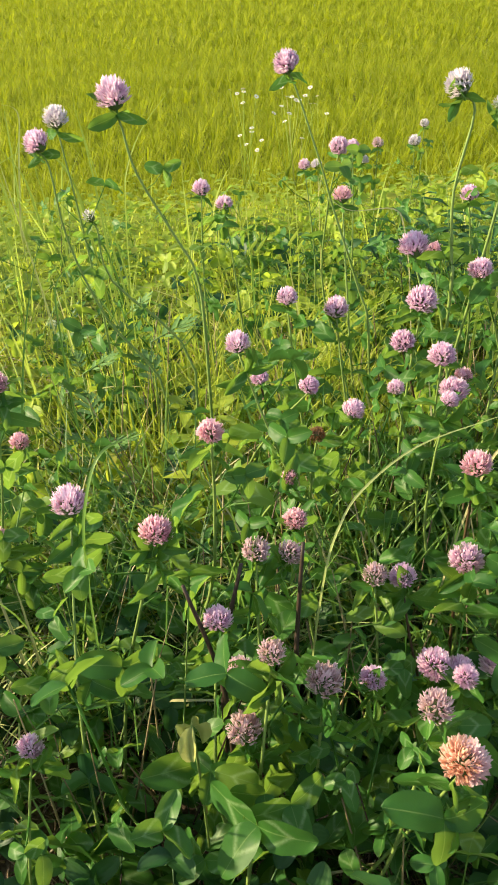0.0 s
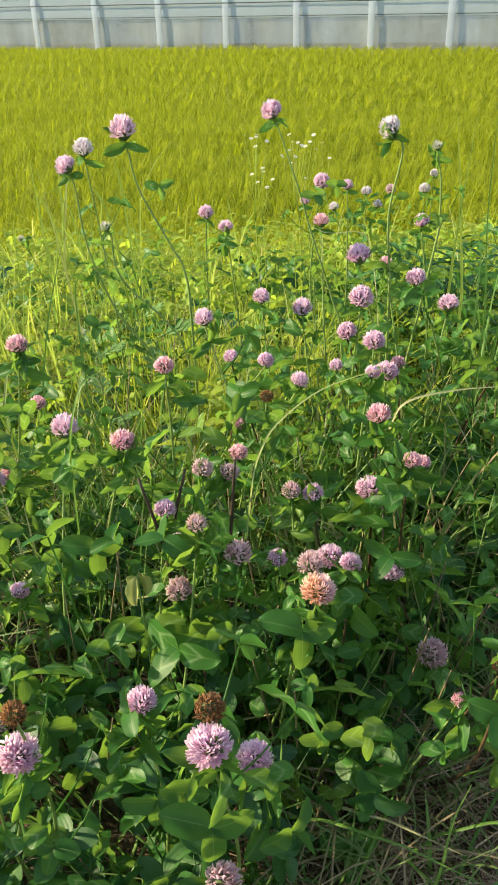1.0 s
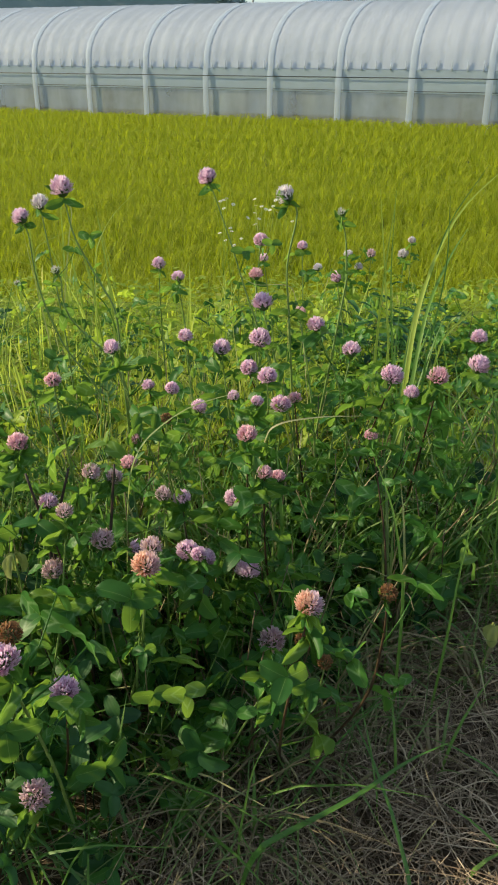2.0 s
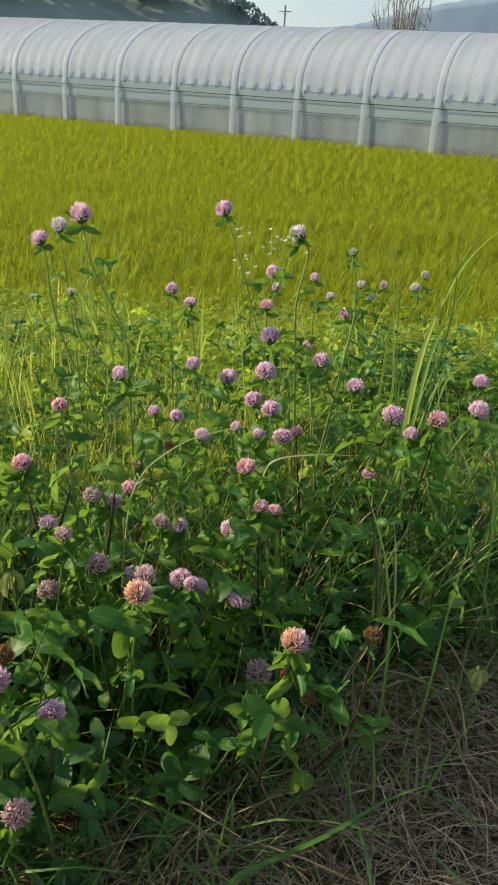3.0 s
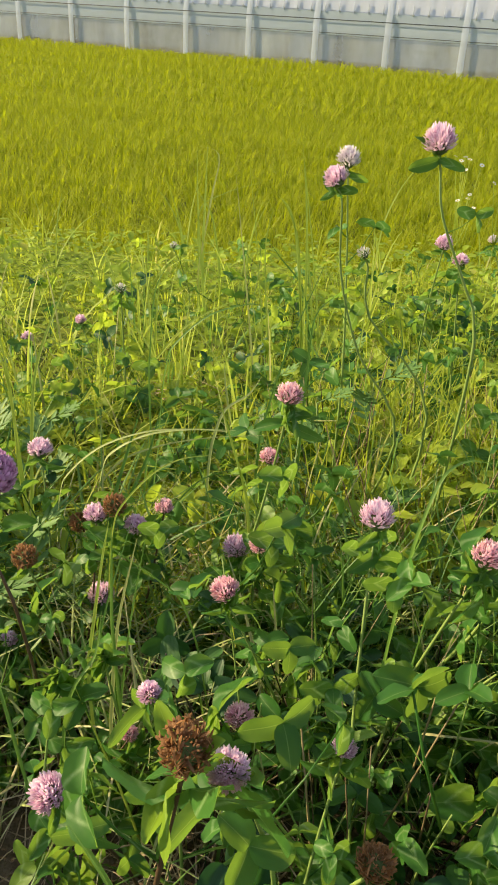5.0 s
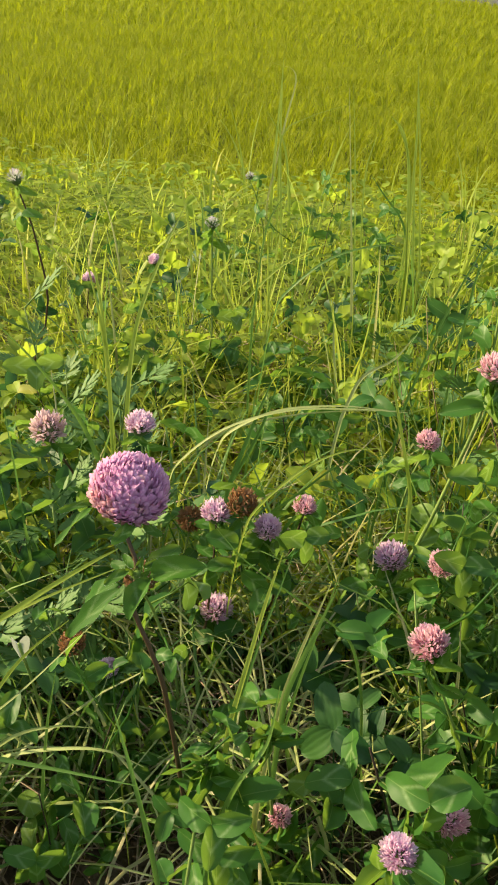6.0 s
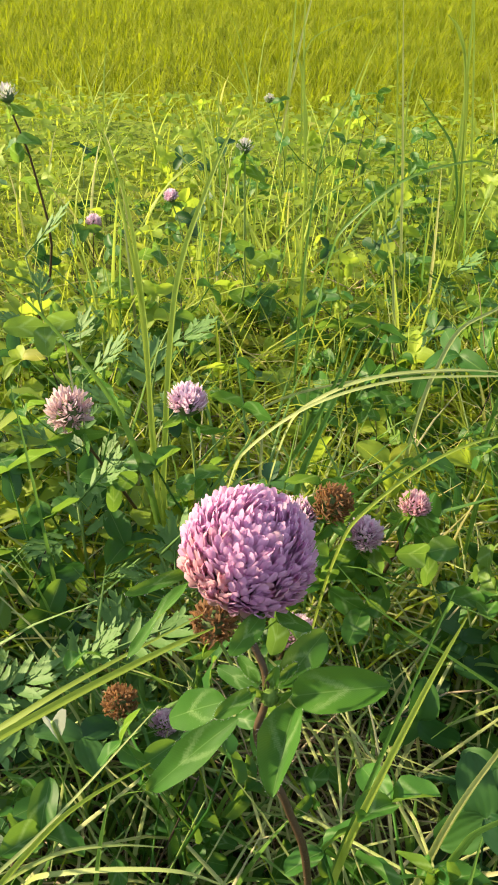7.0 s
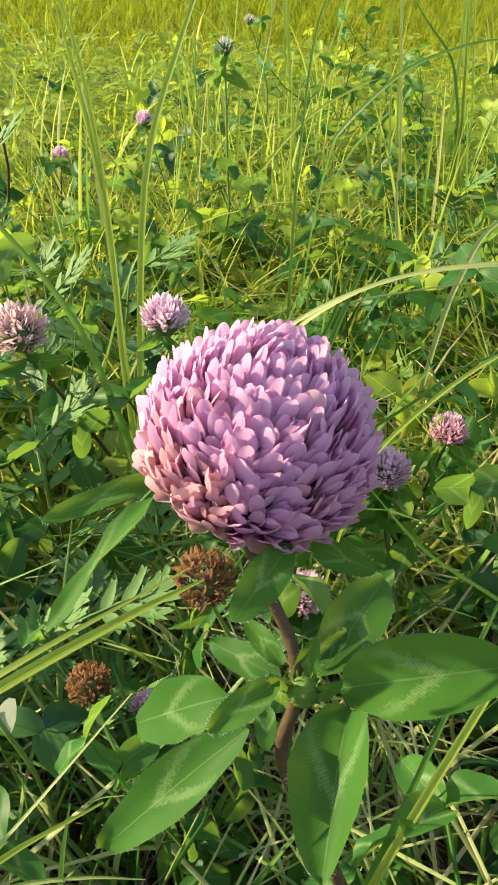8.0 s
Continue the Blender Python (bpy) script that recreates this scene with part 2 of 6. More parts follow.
def ground_material():
    s = Shader("ground_soil")
    pos = s.tree.nodes.new("ShaderNodeNewGeometry").outputs["Position"]
    xyz = s.tree.nodes.new("ShaderNodeSeparateXYZ")
    s.join(pos, xyz.inputs[0])
    n = s.noise(40.0, 8.0)
    soil = s.ramp(n, (0.3, (0.06, 0.042, 0.028)), (0.55, (0.13, 0.095, 0.062)), (0.75, (0.22, 0.165, 0.11)))
    green = s.ramp(s.noise(3.0, 6.0), (0.3, (0.10, 0.15, 0.014)), (0.7, (0.24, 0.29, 0.02)))
    far = s.math("MULTIPLY", s.math("SUBTRACT", xyz.outputs[1], 1.0), 0.8, True)
    s.bump(s.noise(160.0, 6.0), 0.6, 0.01)
    mud = s.math("MULTIPLY", s.math("SUBTRACT", xyz.outputs[1], 4.6), 2.0, True)
    col = s.mix(mud, s.mix(far, soil, green), s.ramp(n, (0.3, (0.09, 0.11, 0.02)), (0.7, (0.16, 0.18, 0.03))))
    return s.done(col, 0.9, 0, None, 0.15)


M_GROUND = ground_material()


# ---- mesh helpers ----
class Geo:
    """Vertices, faces and one pair of texture coordinates a vertex."""

    def __init__(self):
        self.v, self.f, self.uv = [], [], []

    def grid(self, rows, uvrows, close=False):
        """Quads between rows of points."""
        n0, w = len(self.v), len(rows[0])
        for r, ur in zip(rows, uvrows):
            self.v.extend(tuple(p) for p in r)
            self.uv.extend(ur)
        for i in range(len(rows) - 1):
            for j in range(w if close else w - 1):
                k = (j + 1) % w
                self.f.append((n0 + i * w + j, n0 + i * w + k, n0 + (i + 1) * w + k, n0 + (i + 1) * w + j))
        return n0

    def tube(self, points, radii, sides=6):
        pts = [Vector(p) for p in points]
        rows, uvs = [], []
        for i, p in enumerate(pts):
            way = (pts[min(i + 1, len(pts) - 1)] - pts[max(i - 1, 0)]).normalized()
            side = way.cross(Vector((0.31, 0.95, 0.07))).normalized()
            up = way.cross(side)
            rows.append([p + radii[i] * (math.cos(2 * math.pi * k / sides) * side + math.sin(2 * math.pi * k / sides) * up) for k in range(sides)])
            uvs.append([(k / sides, i / (len(pts) - 1)) for k in range(sides)])
        n0 = self.grid(rows, uvs, True)
        self.f.append(tuple(n0 + k for k in range(sides))[::-1])
        self.f.append(tuple(n0 + (len(pts) - 1) * sides + k for k in range(sides)))

    def ribbon(self, points, widths, side, fold=0.0):
        """A blade with a fold along its middle; side: the way across it."""
        rows, uvs = [], []
        for i, (p, w) in enumerate(zip(points, widths)):
            p = Vector(p)
            way = (Vector(points[min(i + 1, len(points) - 1)]) - Vector(points[max(i - 1, 0)])).normalized()
            lift = side.cross(way).normalized() * (fold * w)
            rows.append([p - side * w + lift, p, p + side * w + lift])
            v = i / (len(points) - 1)
            uvs.append([(0, v), (0.5, v), (1, v)])
        self.grid(rows, uvs)

    def mesh(self, name, mat, smooth=True):
        me = bpy.data.meshes.new(name)
        me.from_pydata(self.v, [], self.f)
        layer = me.uv_layers.new(name="UVMap")
        loops = np.empty(len(me.loops), dtype=np.int32)
        me.loops.foreach_get("vertex_index", loops)
        layer.data.foreach_set("uv", np.array(self.uv, dtype=np.float32)[loops].ravel())
        if smooth:
            me.polygons.foreach_set("use_smooth", [True] * len(me.polygons))
        me.materials.append(mat)
        me.update()
        return me


def part(name, data, parent, m=None, label=""):
    """Links a mesh as one object under a thing or a part."""
    ob = new(name, data)
    ob.parent = parent
    if m is not None:
        ob.matrix_basis = m
    if label:
        tagged(ob, label)
    return ob


def thing(name, at, label, category, group="", kind=""):
    ob = new(name)
    ob.empty_display_size = 0.05
    ob.location = at
    return tagged(ob, label, category, group, kind)


def facing(at, ahead, up, size=1.0):
    """A pose whose z runs along ahead and whose y leans to up."""
    z = Vector(ahead).normalized()
    y = Vector(up) - z * z.dot(Vector(up))
    y = y.normalized() if y.length > 1e-4 else z.orthogonal().normalized()
    x = y.cross(z)
    m = Matrix((x, y, z)).transposed().to_4x4()
    return Matrix.Translation(at) @ m @ Matrix.Scale(size, 4)


def curve(points, steps):
    """A smooth line through points."""
    p = [Vector(q) for q in points]
    p = [2 * p[0] - p[1]] + p + [2 * p[-1] - p[-2]]
    out = []
    for i in range(1, len(p) - 2):
        for k in range(steps):
            t = k / steps
            out.append(0.5 * ((2 * p[i]) + (p[i + 1] - p[i - 1]) * t + (2 * p[i - 1] - 5 * p[i] + 4 * p[i + 1] - p[i + 2]) * t * t + (3 * p[i] - p[i - 1] - 3 * p[i + 1] + p[i + 2]) * t ** 3))
    return out + [p[-2]]


def ground_z(x, y):
    """The bank: level by the path, falling gently, then down to the paddy."""
    if y < 0.6:
        z = 0.0
    elif y < 2.8:
        z = -0.08 * (y - 0.6)
    elif y < 5.0:
        z = -0.176 - 1.274 * (y - 2.8) / 2.2
    else:
        z = -1.45
    if -2 < y < 5:
        z += 0.02 * (noise.noise(Vector((x * 3, y * 3, 0.3))))
    return z



# ---- the ground ----
def build_ground():
    near = [i * 0.1 for i in range(-20, 33)]
    xs = [-3000, -400, -80, -30, -12, -6, -3.5] + near + [4, 6, 12, 30, 80, 400, 3000]
    ys = [-3000, -300, -60, -15, -6, -3] + [-2 + i * 0.1 for i in range(0, 72)] + [5.5, 7, 12, 20, 40, 100, 500, 3000]
    g = Geo()
    g.grid([[(x, y, ground_z(x, y)) for x in xs] for y in ys], [[(x, y) for x in xs] for y in ys])
    tagged(new("ground", g.mesh("ground", M_GROUND)), "bank of brown soil under grass sloping to a paddy", "ground", kind="structure")


build_ground()


# ---- rice paddy ----
ALONG = Vector((0.9398, -0.3417, 0))      # the greenhouse's long side
BACK = Vector((0.3417, 0.9398, 0))
WALL_FOOT = Vector((-2.21, 23.83, -1.45))  # foot of one post


def build_rice():
    rnd = random.Random(11)
    verts, faces, uvs = [], [], []
    row = 0
    v = -20.6
    while v < -0.12:
        row += 1
        u = -24.0 + (row % 2) * 0.09
        near = -v > 10
        while u < 22.0:
            u += (0.17 if near else 0.24) * rnd.uniform(0.85, 1.15)
            p = WALL_FOOT + ALONG * u + BACK * (v + rnd.uniform(-0.04, 0.04))
            if p.y < 4.6 or abs(p.x) > 0.55 * p.y + 1.0:
                continue
            tall = 0.53 + 0.05 * noise.noise(Vector((u * 0.25, v * 0.8, 0))) + 0.03 * noise.noise(Vector((p.x * 2.1, p.y * 2.1, 4))) + rnd.uniform(-0.035, 0.025)
            for k in range(30 if near else 26):
                a = rnd.uniform(0, 2 * math.pi)
                c, d = math.cos(a), math.sin(a)
                h = tall * rnd.uniform(0.84, 1.0)
                lean = rnd.uniform(0.05, 0.22)
                w = rnd.uniform(0.0035, 0.0060) * (0.7 if near else 1.15)
                bx, by = p.x + c * rnd.uniform(0.0, 0.035), p.y + d * rnd.uniform(0.0, 0.035)
                n0 = len(verts)
                for i, (o, z, f) in enumerate(((0.0, 0.45, 1.0), (0.35, 0.82, 1.0), (0.80, 1.0, 0.7), (1.45, 0.93, 0.1))):
                    x, y, z = bx + c * lean * o, by + d * lean * o, -1.45 + h * z
                    verts += [(x + d * w * f, y - c * w * f, z), (x - d * w * f, y + c * w * f, z)]
                    uvs += [(0, i / 3), (1, i / 3)]
                faces += [(n0, n0 + 1, n0 + 3, n0 + 2), (n0 + 2, n0 + 3, n0 + 5, n0 + 4), (n0 + 4, n0 + 5, n0 + 7, n0 + 6)]
        v += 0.20 if near else 0.28
    g = Geo()
    g.v, g.f, g.uv = verts, faces, uvs
    tagged(new("rice_plants", g.mesh("rice_plants", M_RICE)), "dense yellow-green young rice in rows filling the paddy", "rice", kind="stuff")


build_rice()


# ---- greenhouse ----
def greenhouse_materials():
    s = Shader("film_roof")
    along = s.tree.nodes.new("ShaderNodeVectorMath")
    along.operation = "DOT_PRODUCT"
    along.inputs[1].default_value = ALONG
    s.join(s.tree.nodes.new("ShaderNodeNewGeometry").outputs["Position"], along.inputs[0])
    streak = s.tree.nodes.new("ShaderNodeCombineXYZ")
    s.join(s.math("MULTIPLY", along.outputs["Value"], 4.5), streak.inputs[0])
    pos = s.math("ADD", s.math("MULTIPLY", s.noise(1.0, 3.0, streak.outputs[0]), 0.7), s.math("MULTIPLY", s.noise(1.2, 4.0), 0.4))
    col = s.ramp(pos, (0.35, (0.55, 0.60, 0.70)), (0.75, (0.80, 0.84, 0.94)))
    s.bump(s.noise(6.0, 4.0), 0.35, 0.03)
    roof = s.done(col, 0.28, 0.5, (0.68, 0.75, 0.90), 0.5)
    s = Shader("film_wall")
    stretch = s.tree.nodes.new("ShaderNodeVectorMath")
    stretch.operation = "MULTIPLY"
    stretch.inputs[1].default_value = (1.0, 1.0, 0.3)
    s.join(s.tree.nodes.new("ShaderNodeNewGeometry").outputs["Position"], stretch.inputs[0])
    upright = stretch.outputs["Vector"]
    blot = s.ramp(s.noise(1.6, 4.0, upright), (0.35, (0.20, 0.19, 0.13)), (0.68, (0.50, 0.53, 0.51)))
    col = s.mix(s.noise(5.0, 4.0), (0.36, 0.38, 0.35), blot)
    s.done(col, 0.35)
    clear = s.node("ShaderNodeBsdfTransparent")
    m = s.node("ShaderNodeMixShader")
    s.join(s.math("ADD", 0.22, s.math("MULTIPLY", s.noise(1.1, 3.0, upright), 0.75)), m.inputs[0])
    s.join(clear.outputs[0], m.inputs[1])
    s.join(s.bsdf.outputs[0], m.inputs[2])
    s.join(m.outputs[0], s.out.inputs["Surface"])
    band = simple("film_fold", (0.54, 0.61, 0.71), (0.68, 0.74, 0.84), 5, 0.4, 0.45)
    curtain = simple("film_curtain", (0.42, 0.50, 0.56), (0.54, 0.61, 0.67), 3, 0.35, 0.35)
    pipe = simple("galvanised_pipe", (0.42, 0.43, 0.45), (0.58, 0.59, 0.60), 40, 0.35)
    pipe.node_tree.nodes["Principled BSDF"].inputs["Metallic"].default_value = 0.7
    wire = simple("dark_rope", (0.03, 0.035, 0.04), (0.06, 0.065, 0.07), 60, 0.7)
    return roof, s.mat, band, curtain, pipe, wire


def build_greenhouse():
    roof, wall, band, curtain, pipe, wire = greenhouse_materials()
    bay, half, eave, ridge = 1.879, 3.5, 1.66, 3.33
    house = thing("greenhouse", WALL_FOOT, "long arched greenhouse of white plastic film on pipe frames", "greenhouse")

    def at(u, v, z):
        return ALONG * u + BACK * v + Vector((0, 0, z))

    def arch(t, off=0.0):
        """From eave to eave: t 0 to 1."""
        a = math.pi * t
        return half - (half + off) * math.cos(a), eave + (ridge - eave + off) * math.sin(a) ** 0.9

    def profile(off, n):
        low = [(-off - 0.05, 0.0), (-off - 0.05, eave * 0.55), (-off - 0.045, eave * 0.9)]
        return low + [arch(k / n, off) for k in range(n + 1)] + [(2 * half + off, eave * 0.55), (2 * half + off, 0.0)]

    first, last = -11, 9
    for k in range(first, last):
        u0 = k * bay
        g = Geo()
        rows, uvs = [], []
        for i in range(21):
            u = u0 + bay * i / 20
            dip = -0.012 * abs(math.sin(math.pi * (i + 2) / 4))
            rows.append([at(u, *arch(t / 22, dip)) for t in range(23)])
            uvs.append([(i / 20, t / 22) for t in range(23)])
        g.grid(rows, uvs)
        part("roof_film", g.mesh("roof_film", roof), house)
        g = Geo()
        g.grid([[at(u0 + bay * i / 4, 0.0 + 0.01 * (i % 2), z) for z in (0, 0.9, 1.22)] for i in range(5)], [[(i / 4, z) for z in (0, 0.5, 1)] for i in range(5)])
        part("wall_film", g.mesh("wall_film", wall), house, label="clouded see-through side film")
        g = Geo()
        g.grid([[at(u0 + bay * i / 4, -0.004 - 0.006 * (i % 2), z) for z in (1.12, 1.45, 1.64)] for i in range(5)], [[(i / 4, z) for z in (0, 0.5, 1)] for i in range(5)])
        part("rolled_curtain", g.mesh("rolled_curtain", curtain), house, label="pale rolled-up side curtain")
        # white fold of film over each main arch
        g = Geo()
        for w0, w1 in ((-0.085, 0.075),):
            prof = profile(0.004, 20)
            rows = [[at(u0 + w, v, z) for w in (w0, w0 * 0.8, w1 * 0.8, w1)] for v, z in prof]
            for r, (v, z) in zip(rows, prof):
                c = at(u0, half, 1.2)
                for j in (1, 2):
                    r[j] = r[j] + (r[j] - c).normalized() * 0.003
            g.grid(rows, [[(j / 3, i / len(prof)) for j in range(4)] for i in range(len(prof))])
        part("arch_band", g.mesh("arch_band", band), house, label="white doubled film over an arch")
        g = Geo()
        g.tube([at(u0, 0.05, 0), at(u0, 0.05, eave)], [0.03, 0.03], 6)
        part("post", g.mesh("post", pipe), house, label="galvanised steel pipe post")
        for j in range(5):
            g = Geo()
            u = u0 + bay * (j + 0.5) / 5.0
            prof = [(0.03, 1.5)] + [arch(t / 14, -0.045) for t in range(15)]
            g.tube([at(u, v, z) for v, z in prof], [0.016] * len(prof), 5)
            part("rib", g.mesh("rib", pipe), house, label="thin arched rib under the film")
            g = Geo()
            g.tube([at(u, -0.02, 1.62), at(u, 0.0, 1.84)], [0.014, 0.008], 5)
            part("film_tab", g.mesh("film_tab", band), house, label="white tab holding the film edge")
    for z, r, v in ((1.46, 0.010, -0.05), (1.16, 0.007, -0.045)):
        g = Geo()
        g.tube([at(u, v, z) for u in (first * bay, 0, last * bay)], [r] * 3, 6)
        part("side_rope", g.mesh("side_rope", wire), house, label="dark taut rope along the side")
    for u in (first * bay, last * bay):
        g = Geo()
        prof = profile(-0.02, 20)
        n0 = len(g.v)
        g.grid([[at(u, v, z) for v, z in prof], [at(u, v, 0) for v, z in prof]], [[(v, z) for v, z in prof], [(v, 0) for v, z in prof]])
        part("gable_film", g.mesh("gable_film", roof), house)
    g = Geo()
    g.grid([[at(u, 2 * half, z) for z in (0, eave)] for u in (first * bay, last * bay)], [[(u, z) for z in (0, 1)] for u in (0, 1)])
    part("back_wall_film", g.mesh("back_wall_film", roof), house)
    soil = simple("greenhouse_soil", (0.10, 0.075, 0.05), (0.22, 0.17, 0.12), 4, 0.95)
    g = Geo()
    g.grid([[at(u, v, 0.04) for v in (0.1, 6.9)] for u in (first * bay, last * bay)], [[(u, v) for v in (0, 1)] for u in (0, 1)])
    part("bare_bed", g.mesh("bare_bed", soil), house, label="bare brown soil bed")


build_greenhouse()


# ---- distance: hills, poles, a bare tree ----
def build_distance():
    # aerial haze is mixed into the hill and mountain colours
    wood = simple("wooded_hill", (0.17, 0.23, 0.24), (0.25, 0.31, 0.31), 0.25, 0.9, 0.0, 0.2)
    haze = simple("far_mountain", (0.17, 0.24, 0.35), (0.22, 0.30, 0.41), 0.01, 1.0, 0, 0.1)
    bark = simple("bare_bark", (0.20, 0.185, 0.175), (0.33, 0.30, 0.28), 8, 0.9)
    post = simple("concrete_pole", (0.22, 0.22, 0.22), (0.32, 0.32, 0.32), 10, 0.8)

    def ridge(name, y, xs, height, mat, rough, label):
        g = Geo()
        rows, uvs = [], []
        for i in range(9):
            t = i / 8
            rows.append([(x, y - 0.35 * (1 - t) * height(x) * 2, -2 + (height(x) + 2) * t ** 0.8 + rough * t * noise.fractal(Vector((x / rough / 2.2, t * 4, 3)), 1.0, 2.0, 4)) for x in xs])
            uvs.append([(x / 50, t) for x in xs])
        rows.append([(x, y + 60, -4) for x in xs])
        uvs.append([(x / 50, 0) for x in xs])
        g.grid(rows, uvs)
        tagged(new(name, g.mesh(name, mat)), label, "hill", kind="structure")

    def left_hill(x):
        return 9.2 + min(4.6, (-14.5 - x) * 0.42) + 0.7 * math.sin(x / 5.0)

    ridge("wooded_hill", 190, [-190 + i * 0.9 for i in range(215)], lambda x: max(1.0, left_hill(x)), wood, 0.7, "distant wooded hill, haze in its grey-green colour")
    rnd = random.Random(8)
    g = Geo()
    x = -150.0
    while x < -15:
        x += rnd.uniform(1.2, 3.2)
        r = rnd.uniform(1.2, 2.6)
        c = Vector((x, 189 - rnd.uniform(0, 3), max(1.0, left_hill(x)) - 0.4))
        for k in range(150):
            d = Vector((rnd.gauss(0, 1), rnd.gauss(0, 1), abs(rnd.gauss(0, 1)))).normalized()
            p = c + Vector((d.x * r * 1.15, d.y * r, d.z * r * 0.95)) * rnd.uniform(0.75, 1.08)
            w = rnd.uniform(0.15, 0.35)
            e = Vector((rnd.gauss(0, 1), rnd.gauss(0, 1), rnd.gauss(0, 1))).normalized()
            g.ribbon([p - e * w, p, p + e * w], [w * 0.5, w, w * 0.4], e.orthogonal().normalized(), 0.3)
    tagged(new("hill_trees", g.mesh("hill_trees", wood)), "tree crowns along the wooded hill, haze in their colour", "trees", kind="stuff")
    ridge("far_mountain", 1100, [-900 + i * 8 for i in range(250)], lambda x: 51 + 5 * math.sin(x / 130.0) + 3 * math.sin(x / 57.0) + max(0.0, min(40.0, (x - 20) * 0.22)), haze, 2.5, "mountain range, haze in its blue-grey colour")
    for x, y, h in ((-3.57, 70, 4.9), (16.6, 75, 4.6)):
        pole = thing("utility_pole", (x, y, -1.45), "slim grey concrete utility pole with a crossarm", "pole", "utility poles")
        g = Geo()
        g.tube([(0, 0, 0), (0, 0, h + 1.75)], [0.12, 0.08], 8)
        part("shaft", g.mesh("shaft", post), pole)
        g = Geo()
        g.tube([(-0.5, 0, h + 1.3), (0.5, 0, h + 1.3)], [0.04, 0.04], 5)
        part("crossarm", g.mesh("crossarm", post), pole)
    tree = thing("bare_tree", (3.8, 48, -1.45), "leafless tree with many upright thin branches", "tree")
    rnd = random.Random(5)
    g = Geo()
    g.tube([(0, 0, 0), (0.05, 0, 1.5), (0.0, 0, 3.0)], [0.22, 0.17, 0.13], 8)
    part("trunk", g.mesh("trunk", bark), tree)
    for k in range(46):
        a = rnd.uniform(0, 2 * math.pi)
        s = rnd.uniform(0.3, 1.7)
        z0 = rnd.uniform(1.6, 3.0)
        p = [Vector((0, 0, z0)), Vector((s * 0.6 * math.cos(a), s * 0.6 * math.sin(a), z0 + 0.8)), Vector((s * math.cos(a), s * math.sin(a), rnd.uniform(5.4, 7.6) - 0.5 * s))]
        g = Geo()
        g.tube(curve(p, 3), [0.05 - 0.007 * i for i in range(7)], 5)
        for q in range(4):
            c = p[1].lerp(p[2], rnd.uniform(0.1, 0.8))
            g.tube([c, c + Vector((rnd.uniform(-0.35, 0.35), rnd.uniform(-0.3, 0.3), rnd.uniform(0.4, 0.9)))], [0.018, 0.005], 4)
        part("branch", g.mesh("branch", bark), tree)


build_distance()


# ---- clover: meshes shared by the plants ----
def leaflet(g, m, length, width, droop, fold, rnd, blunt=2.5):
    """An oval leaflet from the origin of m along its y, folded along the midrib."""
    rows, uvs = [], []
    n = 8
    phase = rnd.uniform(0, 6.28)
    for i in range(n + 1):
        t = 0.5 - 0.5 * math.cos(math.pi * (0.03 + 0.97 * i / n))
        w = width * 0.5 * max(0.06, math.sqrt(max(0.0, 1 - abs(2 * t - 1) ** blunt))) * (1.0 - 0.12 * t ** 3)
        z = -droop * length * t * t + 0.02 * length * math.sin(t * 5 + rnd.uniform(0, 0.4))
        wave = 0.035 * length * math.sin(t * 11 + phase)
        row = []
        for j in (-1, -0.55, 0, 0.55, 1):
            row.append(m @ Vector((j * w, length * t, z + fold * abs(j) * w + wave * j * abs(j))))
        rows.append(row)
        uvs.append([(0.5 + 0.5 * j, t) for j in (-1, -0.55, 0, 0.55, 1)])
    g.grid(rows, uvs)


def leaf_mesh(seed, petiole, size, spread=0.8, slim=0.0):
    """A trifoliate leaf: petiole from the origin up z, three leaflets at its end."""
    rnd = random.Random(seed)
    g = Geo()
    bend = Vector((rnd.uniform(-0.2, 0.2), rnd.uniform(-0.2, 0.2), 1)) * petiole
    end = bend
    if petiole > 0.004:
        g.tube([(0, 0, 0), bend * 0.5 + Vector((0, 0.06 * petiole, 0)), end], [0.0009, 0.0007, 0.0006], 4)
    for k, turn in enumerate((0, 105, -105)):
        tilt = rnd.uniform(-45, 55) * spread
        m = Matrix.Translation(end) @ pose(0, 0, 0, 0, 0, turn + rnd.uniform(-14, 14)) @ pose(0, 0, 0, tilt, rnd.uniform(-30, 30), 0)
        leaflet(g, m, size * rnd.uniform(0.85, 1.1), size * (rnd.uniform(0.54, 0.70) - slim), rnd.uniform(0.05, 0.4), rnd.uniform(0.1, 0.8), rnd, 2.5 - slim * 3)
    return g.mesh("leaf", M_LEAF)


LEAVES = [leaf_mesh(20 + k, 0.012 + 0.005 * k, 0.016 + 0.0025 * (k % 5)) for k in range(12)]
SESSILE = [leaf_mesh(50 + k, 0.002, 0.020 + 0.002 * k, 1.2, 0.22) for k in range(6)]


